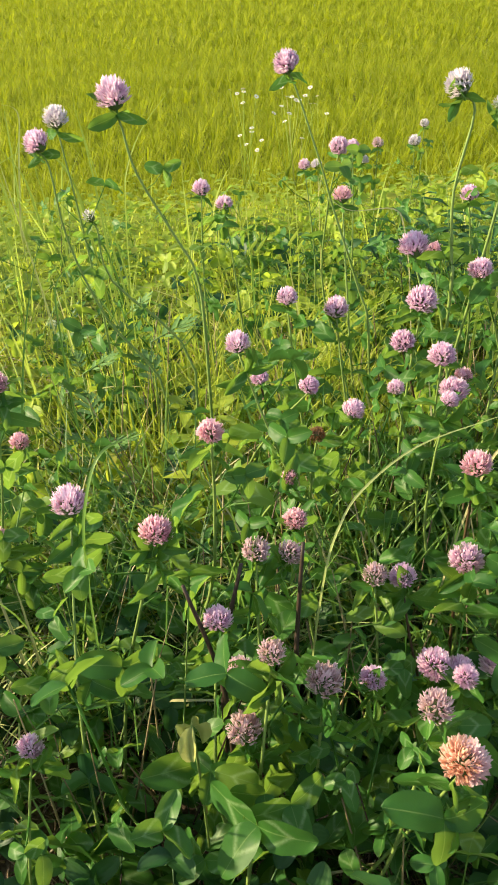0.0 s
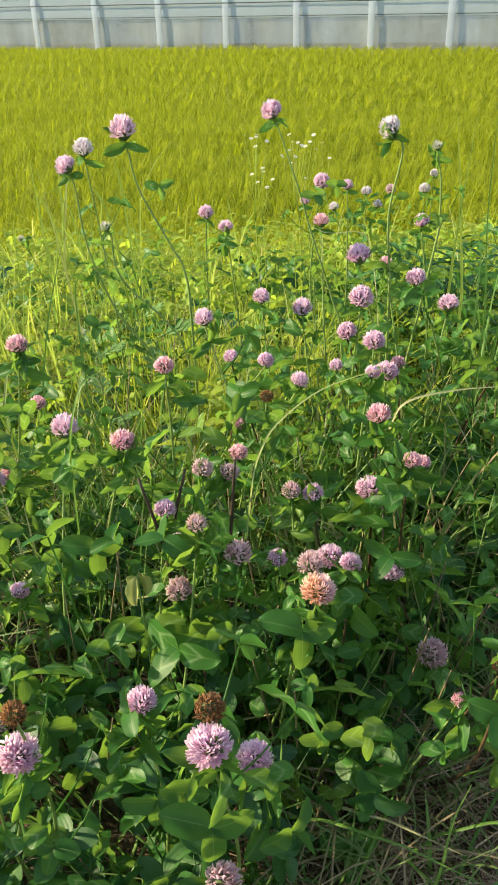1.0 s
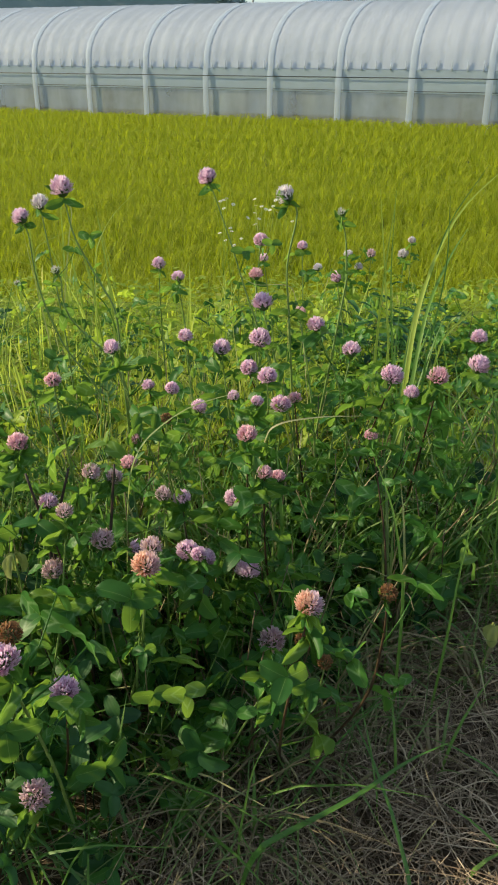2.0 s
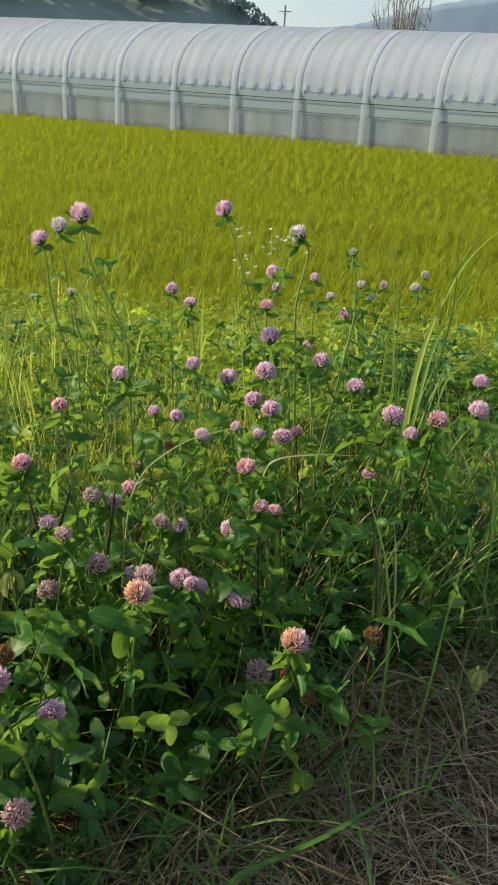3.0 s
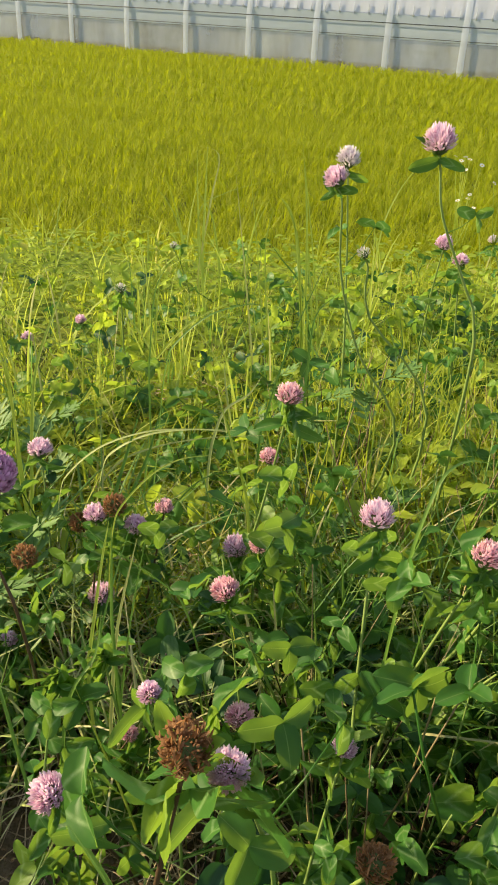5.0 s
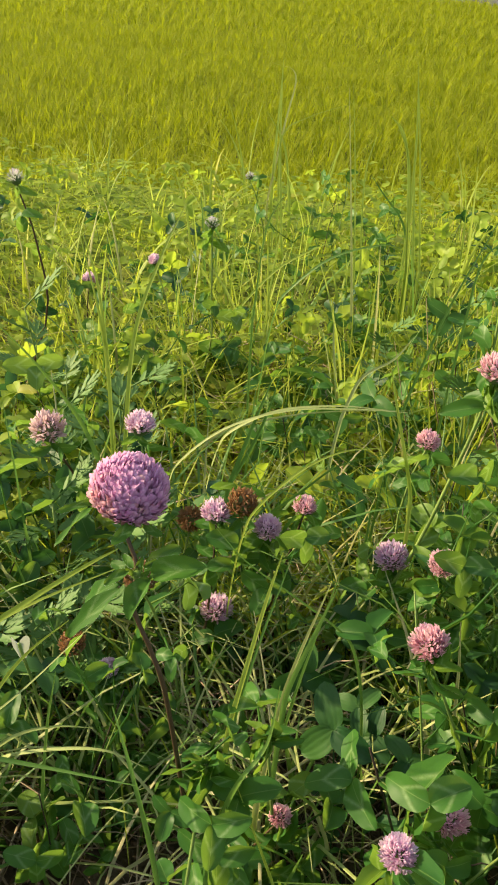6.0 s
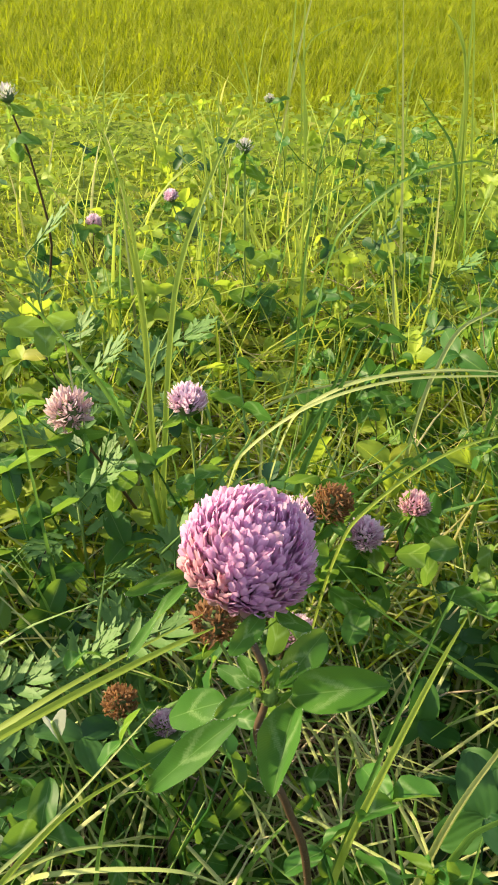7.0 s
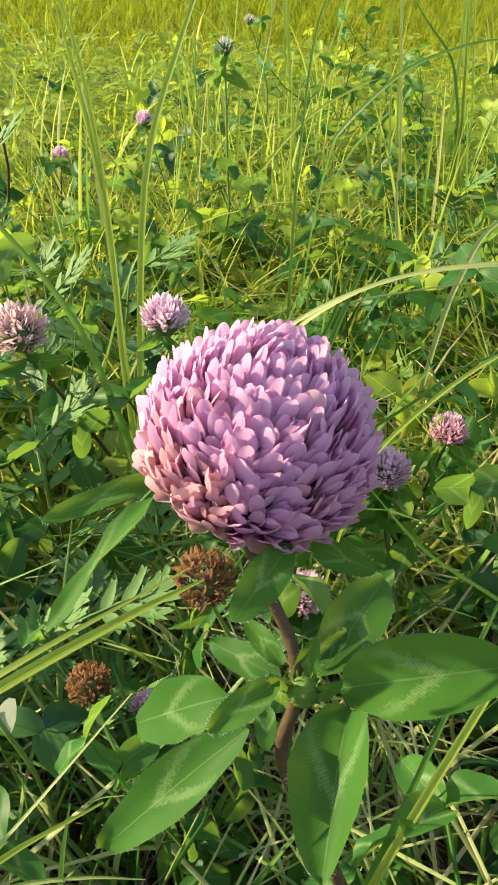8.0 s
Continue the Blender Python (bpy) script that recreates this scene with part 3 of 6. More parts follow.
def petal(g, m, length, width, n, rnd, cup=0.35, blunt=0.0, flare=0.0):
    """A banner petal along z, rolled about its length, its outer face to y. blunt: 1 gives a round tip."""
    rows, uvs = [], []
    turn = 0.7 + cup
    for i in range(n + 1):
        t = math.sin(0.5 * math.pi * i / n)
        e = max(0.0, (t - 0.66) / 0.345)
        tip = (1 - blunt) * max(0.05, 1 - e ** 1.8) + blunt * math.sqrt(max(0.03, 1 - e ** 2.4))
        w = width * 0.5 * (0.45 + 0.55 * min(1.0, t / 0.6)) * tip
        out = length * (0.13 * math.sin(math.pi * t) - 0.03 * t * t + flare * t ** 4)
        row = []
        for j in (-1, -0.5, 0, 0.5, 1):
            a = j * turn
            row.append(m @ Vector((w * math.sin(a) * 1.2, out + w * (math.cos(a) - 1) * 0.9, length * t)))
        rows.append(row)
        uvs.append([(0.5 + 0.5 * j, t) for j in (-1, -0.5, 0, 0.5, 1)])
    g.grid(rows, uvs)


def head_layout(count, radius, rnd, squash=0.92, low=128, up=0.42, even=0.0, hang=0.75):
    """Poses for florets over a ball: tips on the ball, leaning up."""
    out = []
    for k in range(count):
        c = 1 - (k + 0.5) / count * (1 - math.cos(radians(low)))
        th = math.acos(c) + rnd.uniform(-0.05, 0.05)
        ph = k * 2.399963 + rnd.uniform(-0.08, 0.08)
        d = Vector((math.sin(th) * math.cos(ph), math.sin(th) * math.sin(ph), math.cos(th)))
        lift = up if th < 1.6 else up - hang * (th - 1.6)
        way = (d * 0.8 + Vector((0, 0, lift)) + Vector((rnd.uniform(-0.12, 0.12), rnd.uniform(-0.12, 0.12), 0))).normalized()
        face = d if abs(d.dot(way)) < 0.985 else Vector((math.cos(ph), math.sin(ph), 0.1))
        tip = Vector((d.x, d.y, d.z * squash)) * radius * rnd.uniform(0.88 + even, 1.06 - even * 0.5)
        out.append((tip, way, face))
    return out


def head_mesh(seed, count, mat, ragged=0.0, low=106, wide=0.18):
    """A flower head of unit radius: florets spring from a short axis and open into a dome."""
    rnd = random.Random(seed)
    g = Geo()
    squash = rnd.uniform(0.84, 1.02)
    for k in range(count):
        c = 1 - (k + 0.5) / count * (1 - math.cos(radians(low)))
        th = math.acos(c) + rnd.gauss(0, 0.05)
        ph = k * 2.399963 + rnd.gauss(0, 0.10)
        d = Vector((math.sin(th) * math.cos(ph), math.sin(th) * math.sin(ph), math.cos(th) * squash))
        tip = d * rnd.uniform(0.86, 1.08)
        root = Vector((0, 0, -0.62 + 0.34 * (c + 0.4)))
        way = (tip - root).normalized()
        way = (way + Vector((rnd.gauss(0, ragged), rnd.gauss(0, ragged), rnd.gauss(0.02, ragged)))).normalized()
        out = Vector((math.cos(ph), math.sin(ph), 0.15))
        ln = min((tip - root).length * 0.8, rnd.uniform(0.52, 0.74))
        m = facing(tip - way * ln, way, out)
        petal(g, m, ln, wide * rnd.uniform(0.8, 1.2), 5, rnd, 0.0, 0.7, rnd.uniform(-0.05, 0.10))
        if rnd.random() < 0.45:
            petal(g, facing(tip - way * ln * 1.04, way - out * 0.16, -out), ln * 0.86, wide * 0.75, 3, rnd, 0.1, 0.6)
    return g.mesh("flower_head", mat)


HEADS = {
    "fresh": [head_mesh(1 + k, 230 + 16 * k, M_FRESH, 0.06 + 0.02 * k) for k in range(6)],
    "pink": [head_mesh(11 + k, 190 + 14 * k, M_PINK, 0.07 + 0.03 * k) for k in range(4)],
    "pale": [head_mesh(21 + k, 130 + 14 * k, M_PALE, 0.16 + 0.04 * k, 112) for k in range(4)],
    "orange": [head_mesh(31 + k, 270, M_ORANGE, 0.10, 118) for k in range(2)],
    "brown": [head_mesh(41 + k, 170, M_BROWN, 0.30, 132, 0.17) for k in range(3)],
    "white": [head_mesh(61 + k, 210, M_WHITISH, 0.09) for k in range(3)],
    "shoot": [head_mesh(71 + k, 40, M_SHOOT, 0.05, 100, 0.22) for k in range(2)],
    "bud": [head_mesh(51 + k, 48, M_BUD, 0.05, 100, 0.22) for k in range(2)],
}
HEAD_WORDS = {
    "fresh": ("red clover plant with a fresh mauve-pink flower head", "round mauve-pink flower head"),
    "pink": ("red clover plant with a warm pink flower head", "round warm pink flower head"),
    "pale": ("red clover plant with a pale loosening flower head", "pale lilac head losing its florets"),
    "orange": ("red clover plant with a fading orange-pink flower head", "orange-tinged fading flower head"),
    "brown": ("red clover plant with a dried brown flower head", "dried brown flower head"),
    "white": ("red clover plant with a whitish-pink flower head", "whitish-pink flower head"),
    "shoot": ("young clover plant with a leafy green shoot tip", "tight green shoot tip"),
    "bud": ("red clover plant with a small whitish flower bud", "small pale opening bud"),
}


def calyx_mesh():
    g = Geo()
    rows = []
    for i, (r, z) in enumerate(((0.10, -0.85), (0.42, -0.72), (0.66, -0.42), (0.66, -0.05), (0.40, 0.40), (0.05, 0.55))):
        rows.append([(r * math.cos(k * math.pi / 5), r * math.sin(k * math.pi / 5), z) for k in range(10)])
    g.grid(rows, [[(k / 10, i / 5) for k in range(10)] for i in range(6)], True)
    return g.mesh("calyx", M_CALYX)


CALYX = calyx_mesh()


def path_edge(x):
    """The clover stands beyond this y; nearer lies cut dry grass."""
    return max(0.22, 0.32 + 1.2 * (x - 0.26))


def clover(x, y, z, radius, kind, via=(), foot=None, leaves=None, dark=None, collar=0):
    """One plant with its head centred at (x, y, z). via: places that the stem passes, from the head down."""
    rnd = random.Random(int(x * 7919 + y * 104729 + z * 1299709))
    head = Vector((x, y, z))
    if foot is None:
        last = Vector(via[-1]) if via else head
        tall = max(0.05, last.z - ground_z(x, y))
        foot = (last.x + rnd.gauss(0, 0.16) * tall, last.y + rnd.gauss(0.05, 0.16) * tall)
        if y < path_edge(x) + 0.10:
            foot = (foot[0] - 0.06, foot[1] + 0.07)
    base = Vector((foot[0], foot[1], ground_z(*foot) - 0.004))
    tall = z - base.z
    plant = thing("clover_plant", base, HEAD_WORDS[kind][0], "clover", "red clover in flower")
    tip = head - Vector((0, 0, radius * 0.7))
    pts = [base - base]
    if via:
        pts += [Vector(p) - base for p in reversed(via)]
    else:
        side = Vector((rnd.gauss(0, 0.06), rnd.gauss(0, 0.06), 0)) * tall
        pts += [(tip - base) * 0.5 + side, (tip - base) * 0.8 + side * 0.6]
    pts.append(tip - base)
    line = curve(pts, 4)
    n = len(line)
    g = Geo()
    thick = 0.0007 + 0.0005 * min(1, tall / 0.4)
    g.tube(line, [thick * (1.5 - 0.75 * i / (n - 1)) for i in range(n)], 6)
    if dark is None:
        dark = rnd.random() < 0.2
    part("stem", g.mesh("stem", M_STEM_RED if dark else M_STEM), plant)
    way = (line[-1] - line[-2]).normalized()
    way = (way + Vector((rnd.gauss(0, 0.15), rnd.gauss(0, 0.15), 0.5))).normalized()
    turn = Vector((rnd.uniform(-1, 1), rnd.uniform(-1, 1), 0))
    # orange heads turn their orange half to the sun
    m = facing(head - base, way, Vector((0, -1, 0)) if kind == "orange" else turn, radius)
    mesh = rnd.choice(HEADS[kind])
    bloom = part("flower_head", mesh, plant, m, HEAD_WORDS[kind][1])
    part("calyx", CALYX, bloom, Matrix.Scale(0.82, 4) @ Matrix.Translation((0, 0, -0.12)), "green calyx")
    if kind != "brown" or rnd.random() < 0.5:
        for s in range(rnd.choice((1, 2, 2))):
            a = rnd.uniform(0, 2 * math.pi)
            d = Vector((math.cos(a), math.sin(a), rnd.uniform(-0.5, 0.2)))
            part("leaf", rnd.choice(SESSILE), plant, facing(tip - base - way * radius * 0.35, d + way * 0.2, way, rnd.uniform(0.6, 0.95) * min(1.2, radius / 0.012)))
    if y < 0.8 and kind != "brown" and not collar:
        for s in range(rnd.choice((2, 2, 3))):
            a = rnd.uniform(0, 2 * math.pi)
            d = Vector((math.cos(a), math.sin(a), rnd.uniform(-0.2, 0.4)))
            part("leaf", rnd.choice(SESSILE), plant, facing(tip - base - way * radius * rnd.uniform(0.8, 2.2), d, way, rnd.uniform(0.8, 1.2)))
    for s in range(collar):
        a = 2.0 + s * 1.6
        part("leaf", SESSILE[s % 6], plant, facing(tip - base - way * radius * 1.5, Vector((math.cos(a), math.sin(a), 0.5 if kind == "shoot" else -0.3)), way, 0.75 if kind == "shoot" else 1.3 * min(1.0, radius / 0.009)))
    count = leaves if leaves is not None else rnd.choice((3, 4, 5))
    for s in range(count):
        p = line[int((0.25 + (0.4 if via else 0.62) * (s + rnd.random()) / count) * (n - 1))]
        a = s * 2.4 + rnd.uniform(-0.5, 0.5)
        d = Vector((math.cos(a), math.sin(a), rnd.uniform(0.5, 1.4)))
        part("leaf", rnd.choice(LEAVES), plant, facing(p, d, Vector((math.cos(a), math.sin(a), 0)), rnd.uniform(0.75, 1.15) * (0.7 if via else 1.0)))
    return plant


# ---- the near flower ----
def near_flower():
    base = Vector((-0.148, 0.585, ground_z(-0.148, 0.585) - 0.004))
    plant = thing("clover_plant", base, "tall red clover with a large mauve-pink head and hairy leaves", "clover", "red clover in flower")
    rnd = random.Random(3)
    head = Vector((-0.1796, 0.5871, 0.3555))
    pts = [base, (-0.150, 0.575, 0.12), (-0.157, 0.556, 0.26), (-0.1642, 0.5570, 0.2934), (-0.1690, 0.5589, 0.3053), (-0.1737, 0.5620, 0.3180), (-0.1722, 0.5652, 0.3265), (-0.1729, 0.5690, 0.3334), (-0.1764, 0.5728, 0.3396), (-0.1810, 0.5790, 0.3468), (-0.1814, 0.5834, 0.3525)]
    line = [p - base for p in curve(pts, 5)]
    g = Geo()
    n = len(line)
    g.tube(line, [0.00123 - 0.00045 * i / (n - 1) for i in range(n)], 10)
    part("stem", g.mesh("stem", M_STEM_RED), plant, label="hairy brownish stem")
    hair = Geo()
    for k in range(90):
        i = rnd.randint(6, n - 2)
        way = (line[i + 1] - line[i]).normalized()
        p = line[i].lerp(line[i + 1], rnd.random())
        d = way.cross(Vector((rnd.gauss(0, 1), rnd.gauss(0, 1), rnd.gauss(0, 1)))).normalized()
        p = p + d * 0.0007
        hair.tube([p, p + d * rnd.uniform(0.0004, 0.0009) - way * 0.0002], [0.000018, 0.000008], 3)
    tagged(part("stem_hairs", hair.mesh("stem_hairs", M_WHITE), plant, label="fine white stem hairs"), kind="stuff")
    bloom = part("flower_head", CALYX, plant, facing(head - base, Vector((0.27, 0.0, 1)), Vector((0, -1, 0)), 0.0175), "large round mauve-pink flower head")
    kinds = []
    for k in range(6):
        g = Geo()
        r = random.Random(70 + k)
        m = Matrix.Identity(4)
        petal(g, m, 1.0, 0.38 + 0.026 * k, 10, r, -0.20 + 0.08 * k, 0.93, 0.03 * k - 0.08)
        petal(g, pose(0.02, -0.055, 0.02, 5, 0, 6 * k - 12), 0.86, 0.30, 6, r, 0.2, 0.9)
        petal(g, pose(-0.02, -0.11, 0.0, 4, 8, 0), 0.76, 0.20, 5, r, 0.4, 0.8)
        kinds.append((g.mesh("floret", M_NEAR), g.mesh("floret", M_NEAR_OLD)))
    rest = Geo()
    made = 0
    for tip, way, face in head_layout(680, 1.0, rnd, 0.96, 108, 0.62, 0.06, 1.0):
        ln = rnd.uniform(0.40, 0.52)
        face = (face + Vector((0, 0, 1)).cross(face) * rnd.gauss(0, 0.28)).normalized()
        way = (way + Vector((rnd.gauss(0, 0.045), rnd.gauss(0, 0.045), rnd.gauss(0, 0.045)))).normalized()
        if rnd.random() < (0.30 if tip.z < 0.05 else 0.02):
            continue
        m = facing(tip - way * ln, way, face, ln)
        if tip.y > 0.25 and made < 300:
            made += 1
            old = 0.8 if tip.x > 0.15 and tip.z < 0.35 else 0.04
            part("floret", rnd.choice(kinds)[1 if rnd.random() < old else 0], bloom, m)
        else:
            petal(rest, m, 1.0, 0.43, 7, rnd, -0.10, 0.93, rnd.uniform(-0.06, 0.08))
            petal(rest, m @ pose(0, -0.06, 0.02, 6, 0, 0), 0.84, 0.26, 4, rnd, 0.3, 0.8)
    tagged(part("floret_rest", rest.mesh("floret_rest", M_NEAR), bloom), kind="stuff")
    fringe = Geo()

    def leaf(a, b, up, wide, fold, name="leaf"):
        """A leaflet from a to b with its face to up."""
        a, b = Vector(a), Vector(b)
        y = (b - a).normalized()
        z = (Vector(up) - y * y.dot(Vector(up))).normalized()
        x = y.cross(z)
        g = Geo()
        leaflet(g, Matrix.Identity(4), (b - a).length, wide * 0.92 * (b - a).length, 0.08, fold, rnd, 2.0)
        m = Matrix.Translation(a - base) @ Matrix((x, y, z)).transposed().to_4x4()
        part(name, g.mesh("leaf", M_LEAF_NEAR), plant, m)
        # hairs along both edges
        for edge in (0, 4):
            for i in range(1, 8):
                for k in range(10):
                    p = Vector(g.v[i * 5 + edge]).lerp(Vector(g.v[i * 5 + 5 + edge]), rnd.random())
                    d = Vector((-1 if edge == 0 else 1, rnd.uniform(0.0, 0.7), rnd.uniform(-0.3, 0.3))).normalized()
                    fringe.tube([m @ p, m @ (p + d * rnd.uniform(0.0003, 0.0006))], [0.000006, 0.000003], 3)

    eye = Vector((-0.17, 0.506, 0.42))
    view = (eye - head).normalized()
    lean = view + Vector((0, 0, 0.6))
    leaf((-0.1929, 0.5840, 0.3505), (-0.2076, 0.5743, 0.3508), lean, 0.22, 0.35)
    leaf((-0.1926, 0.5804, 0.3508), (-0.2059, 0.5619, 0.3442), lean + Vector((-0.9, 0.5, 0)), 0.17, 0.4)
    leaf((-0.1741, 0.5734, 0.3501), (-0.1803, 0.5621, 0.3478), Vector((0.31, -0.34, 0.84)), 0.46, 0.15)
    leaf((-0.1715, 0.5772, 0.3464), (-0.1627, 0.5734, 0.3453), Vector((0.0, -0.9, 0.4)), 0.46, 0.3)
    leaf((-0.1659, 0.5659, 0.3296), (-0.1437, 0.5652, 0.3389), Vector((-0.3, -0.6, 0.9)), 0.50, 0.9)
    leaf((-0.1649, 0.5621, 0.3305), (-0.1689, 0.5399, 0.3316), Vector((-0.3, -0.35, 0.8)), 0.48, 0.9)
    leaf((-0.1687, 0.5684, 0.3283), (-0.1581, 0.5898, 0.3283), Vector((0, -0.4, 0.9)), 0.42, 0.30)
    leaf((-0.1785, 0.5633, 0.3219), (-0.2020, 0.5532, 0.3002), Vector((-0.2, -0.5, 0.9)), 0.28, 0.45)
    leaf((-0.1822, 0.5720, 0.3162), (-0.2013, 0.5763, 0.2988), Vector((-0.2, -0.5, 0.9)), 0.44, 0.2)
    leaf((-0.1747, 0.5648, 0.3320), (-0.1836, 0.5578, 0.3294), lean, 0.42, 0.4)
    leaf((-0.1744, 0.5681, 0.3275), (-0.1859, 0.5744, 0.3270), lean, 0.40, 0.3)
    leaf((-0.1742, 0.5697, 0.3286), (-0.1804, 0.5760, 0.3306), lean, 0.42, 0.3)
    leaf((-0.1699, 0.5696, 0.3294), (-0.1649, 0.5754, 0.3304), lean, 0.36, 0.5)
    green = simple("bud_green", (0.10, 0.20, 0.03), (0.24, 0.37, 0.07), 700, 0.8, 0.3)
    g = Geo()
    rows = [[(r * math.cos(k * math.pi / 6), r * math.sin(k * math.pi / 6), z) for k in range(12)] for r, z in ((0.25, -0.9), (0.72, -0.62), (0.95, 0.0), (0.78, 0.55), (0.36, 0.88), (0.02, 0.96))]
    g.grid(rows, [[(k / 12, i / 5) for k in range(12)] for i in range(6)], True)
    for k in range(26):
        a, z = k * 2.4, 0.9 - 1.3 * k / 26
        d = Vector((math.cos(a) * math.sqrt(1 - z * z * 0.9), math.sin(a) * math.sqrt(1 - z * z * 0.9), z))
        petal(g, facing(d * 0.78, d * 0.5 + Vector((0, 0, 0.7)), d), 0.75, 0.16, 4, rnd)
    part("bud", g.mesh("bud", green), plant, facing(Vector((-0.1712, 0.5648, 0.3295)) - base, (0, -0.2, 1), (0, -1, 0), 0.0024), "small green side bud")
    for a, b in (((-0.1726, 0.5665, 0.3279), (-0.1756, 0.5633, 0.3345)), ((-0.1711, 0.5658, 0.3274), (-0.1662, 0.5640, 0.3330)), ((-0.1719, 0.5671, 0.3274), (-0.1701, 0.5684, 0.3364))):
        leaf(a, b, Vector((0, -1, 0.3)), 0.4, 0.5, "stipule")
    tagged(part("leaf_hairs", fringe.mesh("leaf_hairs", M_WHITE), plant, label="fine white hairs fringing the leaves"), kind="stuff")
    for q, d in (((-0.153, 0.566, 0.20), (0.7, 0.2, 0.7)), ((-0.152, 0.57, 0.16), (-0.4, -0.6, 0.6)), ((-0.151, 0.573, 0.13), (0.3, -0.7, 0.6))):
        part("leaf", rnd.choice(LEAVES), plant, facing(Vector(q) - base, d, (d[0], d[1], 0), 0.9))


near_flower()

# ---- flowering clover, from the tallest ----
clover(0.109, 0.914, 0.519, 0.0152, "fresh", [(0.113, 0.914, 0.494), (0.121, 0.914, 0.455), (0.150, 0.914, 0.395), (0.165, 0.914, 0.360), (0.169, 0.914, 0.285)], leaves=3, dark=False)
clover(0.270, 1.104, 0.507, 0.0140, "fresh", [(0.279, 1.104, 0.484), (0.307, 1.104, 0.401), (0.321, 1.104, 0.353), (0.354, 1.104, 0.251), (0.367, 1.104, 0.196)], leaves=3, dark=False)
clover(0.387, 0.888, 0.517, 0.0125, "white", [(0.402, 0.888, 0.496), (0.391, 0.888, 0.431), (0.395, 0.888, 0.369), (0.397, 0.888, 0.326)], leaves=4, dark=False)
clover(0.025, 0.995, 0.468, 0.0132, "fresh", [(0.033, 0.995, 0.444), (0.039, 0.995, 0.371), (0.066, 0.995, 0.285), (0.119, 0.995, 0.177)], leaves=2, dark=False)
clover(0.461, 1.0, 0.477, 0.0070, "bud", [(0.468, 1.0, 0.442), (0.471, 1.0, 0.396), (0.467, 1.0, 0.348)], leaves=4, dark=False, collar=2)
clover(-0.257, 1.25, 0.250, 0.0095, "bud", [(-0.257, 1.25, 0.232), (-0.256, 1.25, 0.146), (-0.258, 1.25, 0.080)], leaves=4, dark=False, collar=2)
clover(0.061, 1.012, 0.390, 0.0078, "bud", [(0.067, 1.012, 0.375), (0.075, 1.012, 0.320), (0.153, 1.012, 0.206)], leaves=2, dark=False)
clover(-0.282, 1.807, 0.156, 0.0091, "bud")
clover(-0.498, 1.507, 0.055, 0.0122, "fresh")
clover(0.463, 2.300, 0.085, 0.0150, "white")
clover(0.552, 2.300, 0.126, 0.0150, "white")
clover(0.585, 2.300, 0.089, 0.0140, "white")
clover(0.619, 2.300, 0.129, 0.0150, "pale")
clover(0.713, 2.300, 0.129, 0.0170, "white")
clover(0.735, 2.300, 0.169, 0.0120, "white")
clover(0.412, 1.500, 0.323, 0.0111, "fresh")
clover(0.336, 1.500, 0.298, 0.0099, "fresh")
clover(-0.364, 1.401, 0.139, 0.0097, "fresh")
clover(0.201, 1.243, 0.324, 0.0120, "fresh")
clover(0.173, 1.218, 0.352, 0.0117, "fresh")
clover(0.343, 1.208, 0.395, 0.0123, "fresh")
clover(-0.458, 1.165, 0.310, 0.0106, "bud")
clover(0.339, 1.150, 0.354, 0.0121, "pink")
clover(0.462, 1.061, 0.374, 0.0102, "fresh")
clover(0.037, 1.050, 0.477, 0.0132, "white")
clover(0.409, 1.000, 0.339, 0.0093, "pink")
clover(0.481, 0.954, 0.301, 0.0139, "fresh")
clover(0.302, 0.952, 0.300, 0.0134, "fresh")
clover(0.252, 0.950, 0.317, 0.0110, "fresh")
clover(0.644, 0.920, 0.333, 0.0117, "fresh")
clover(0.430, 0.909, 0.350, 0.0122, "fresh")
clover(0.361, 0.892, 0.384, 0.0145, "fresh")
clover(-0.018, 0.871, 0.219, 0.0101, "pink")
clover(0.346, 0.850, 0.310, 0.0115, "fresh")
clover(0.216, 0.850, 0.283, 0.0088, "fresh")
clover(0.405, 0.850, 0.270, 0.0095, "pink")
clover(0.360, 0.848, 0.350, 0.0141, "fresh")
clover(-0.244, 0.848, 0.220, 0.0131, "fresh")
clover(-0.312, 0.827, 0.220, 0.0152, "pale")
clover(0.625, 0.820, 0.331, 0.0136, "fresh")
clover(0.388, 0.820, 0.274, 0.0136, "fresh")
clover(0.522, 0.813, 0.319, 0.0147, "fresh")
clover(0.371, 0.811, 0.315, 0.0125, "fresh")
clover(0.255, 0.800, 0.300, 0.0090, "fresh")
clover(0.330, 0.800, 0.292, 0.0078, "fresh")
clover(-0.194, 0.800, 0.170, 0.0111, "brown")
clover(-0.040, 0.788, 0.166, 0.0133, "fresh")
clover(-0.108, 0.785, 0.207, 0.0090, "pink")
clover(0.290, 0.780, 0.285, 0.0102, "fresh")
clover(0.542, 0.780, 0.310, 0.0096, "fresh")
clover(0.571, 0.780, 0.331, 0.0130, "pink")
clover(-0.171, 0.780, 0.196, 0.0122, "fresh")
clover(0.000, 0.778, 0.334, 0.0120, "pink")
clover(-0.152, 0.777, 0.210, 0.0120, "brown")
clover(-0.133, 0.776, 0.190, 0.0110, "fresh")
clover(-0.167, 0.767, 0.112, 0.0134, "fresh")
clover(0.195, 0.755, 0.367, 0.0101, "fresh")
clover(0.362, 0.750, 0.307, 0.0081, "fresh")
clover(0.255, 0.750, 0.283, 0.0074, "brown")
clover(-0.203, 0.682, 0.217, 0.0114, "brown")
clover(-0.015, 0.730, 0.216, 0.0103, "pink")
clover(0.492, 0.720, 0.282, 0.0085, "pink")
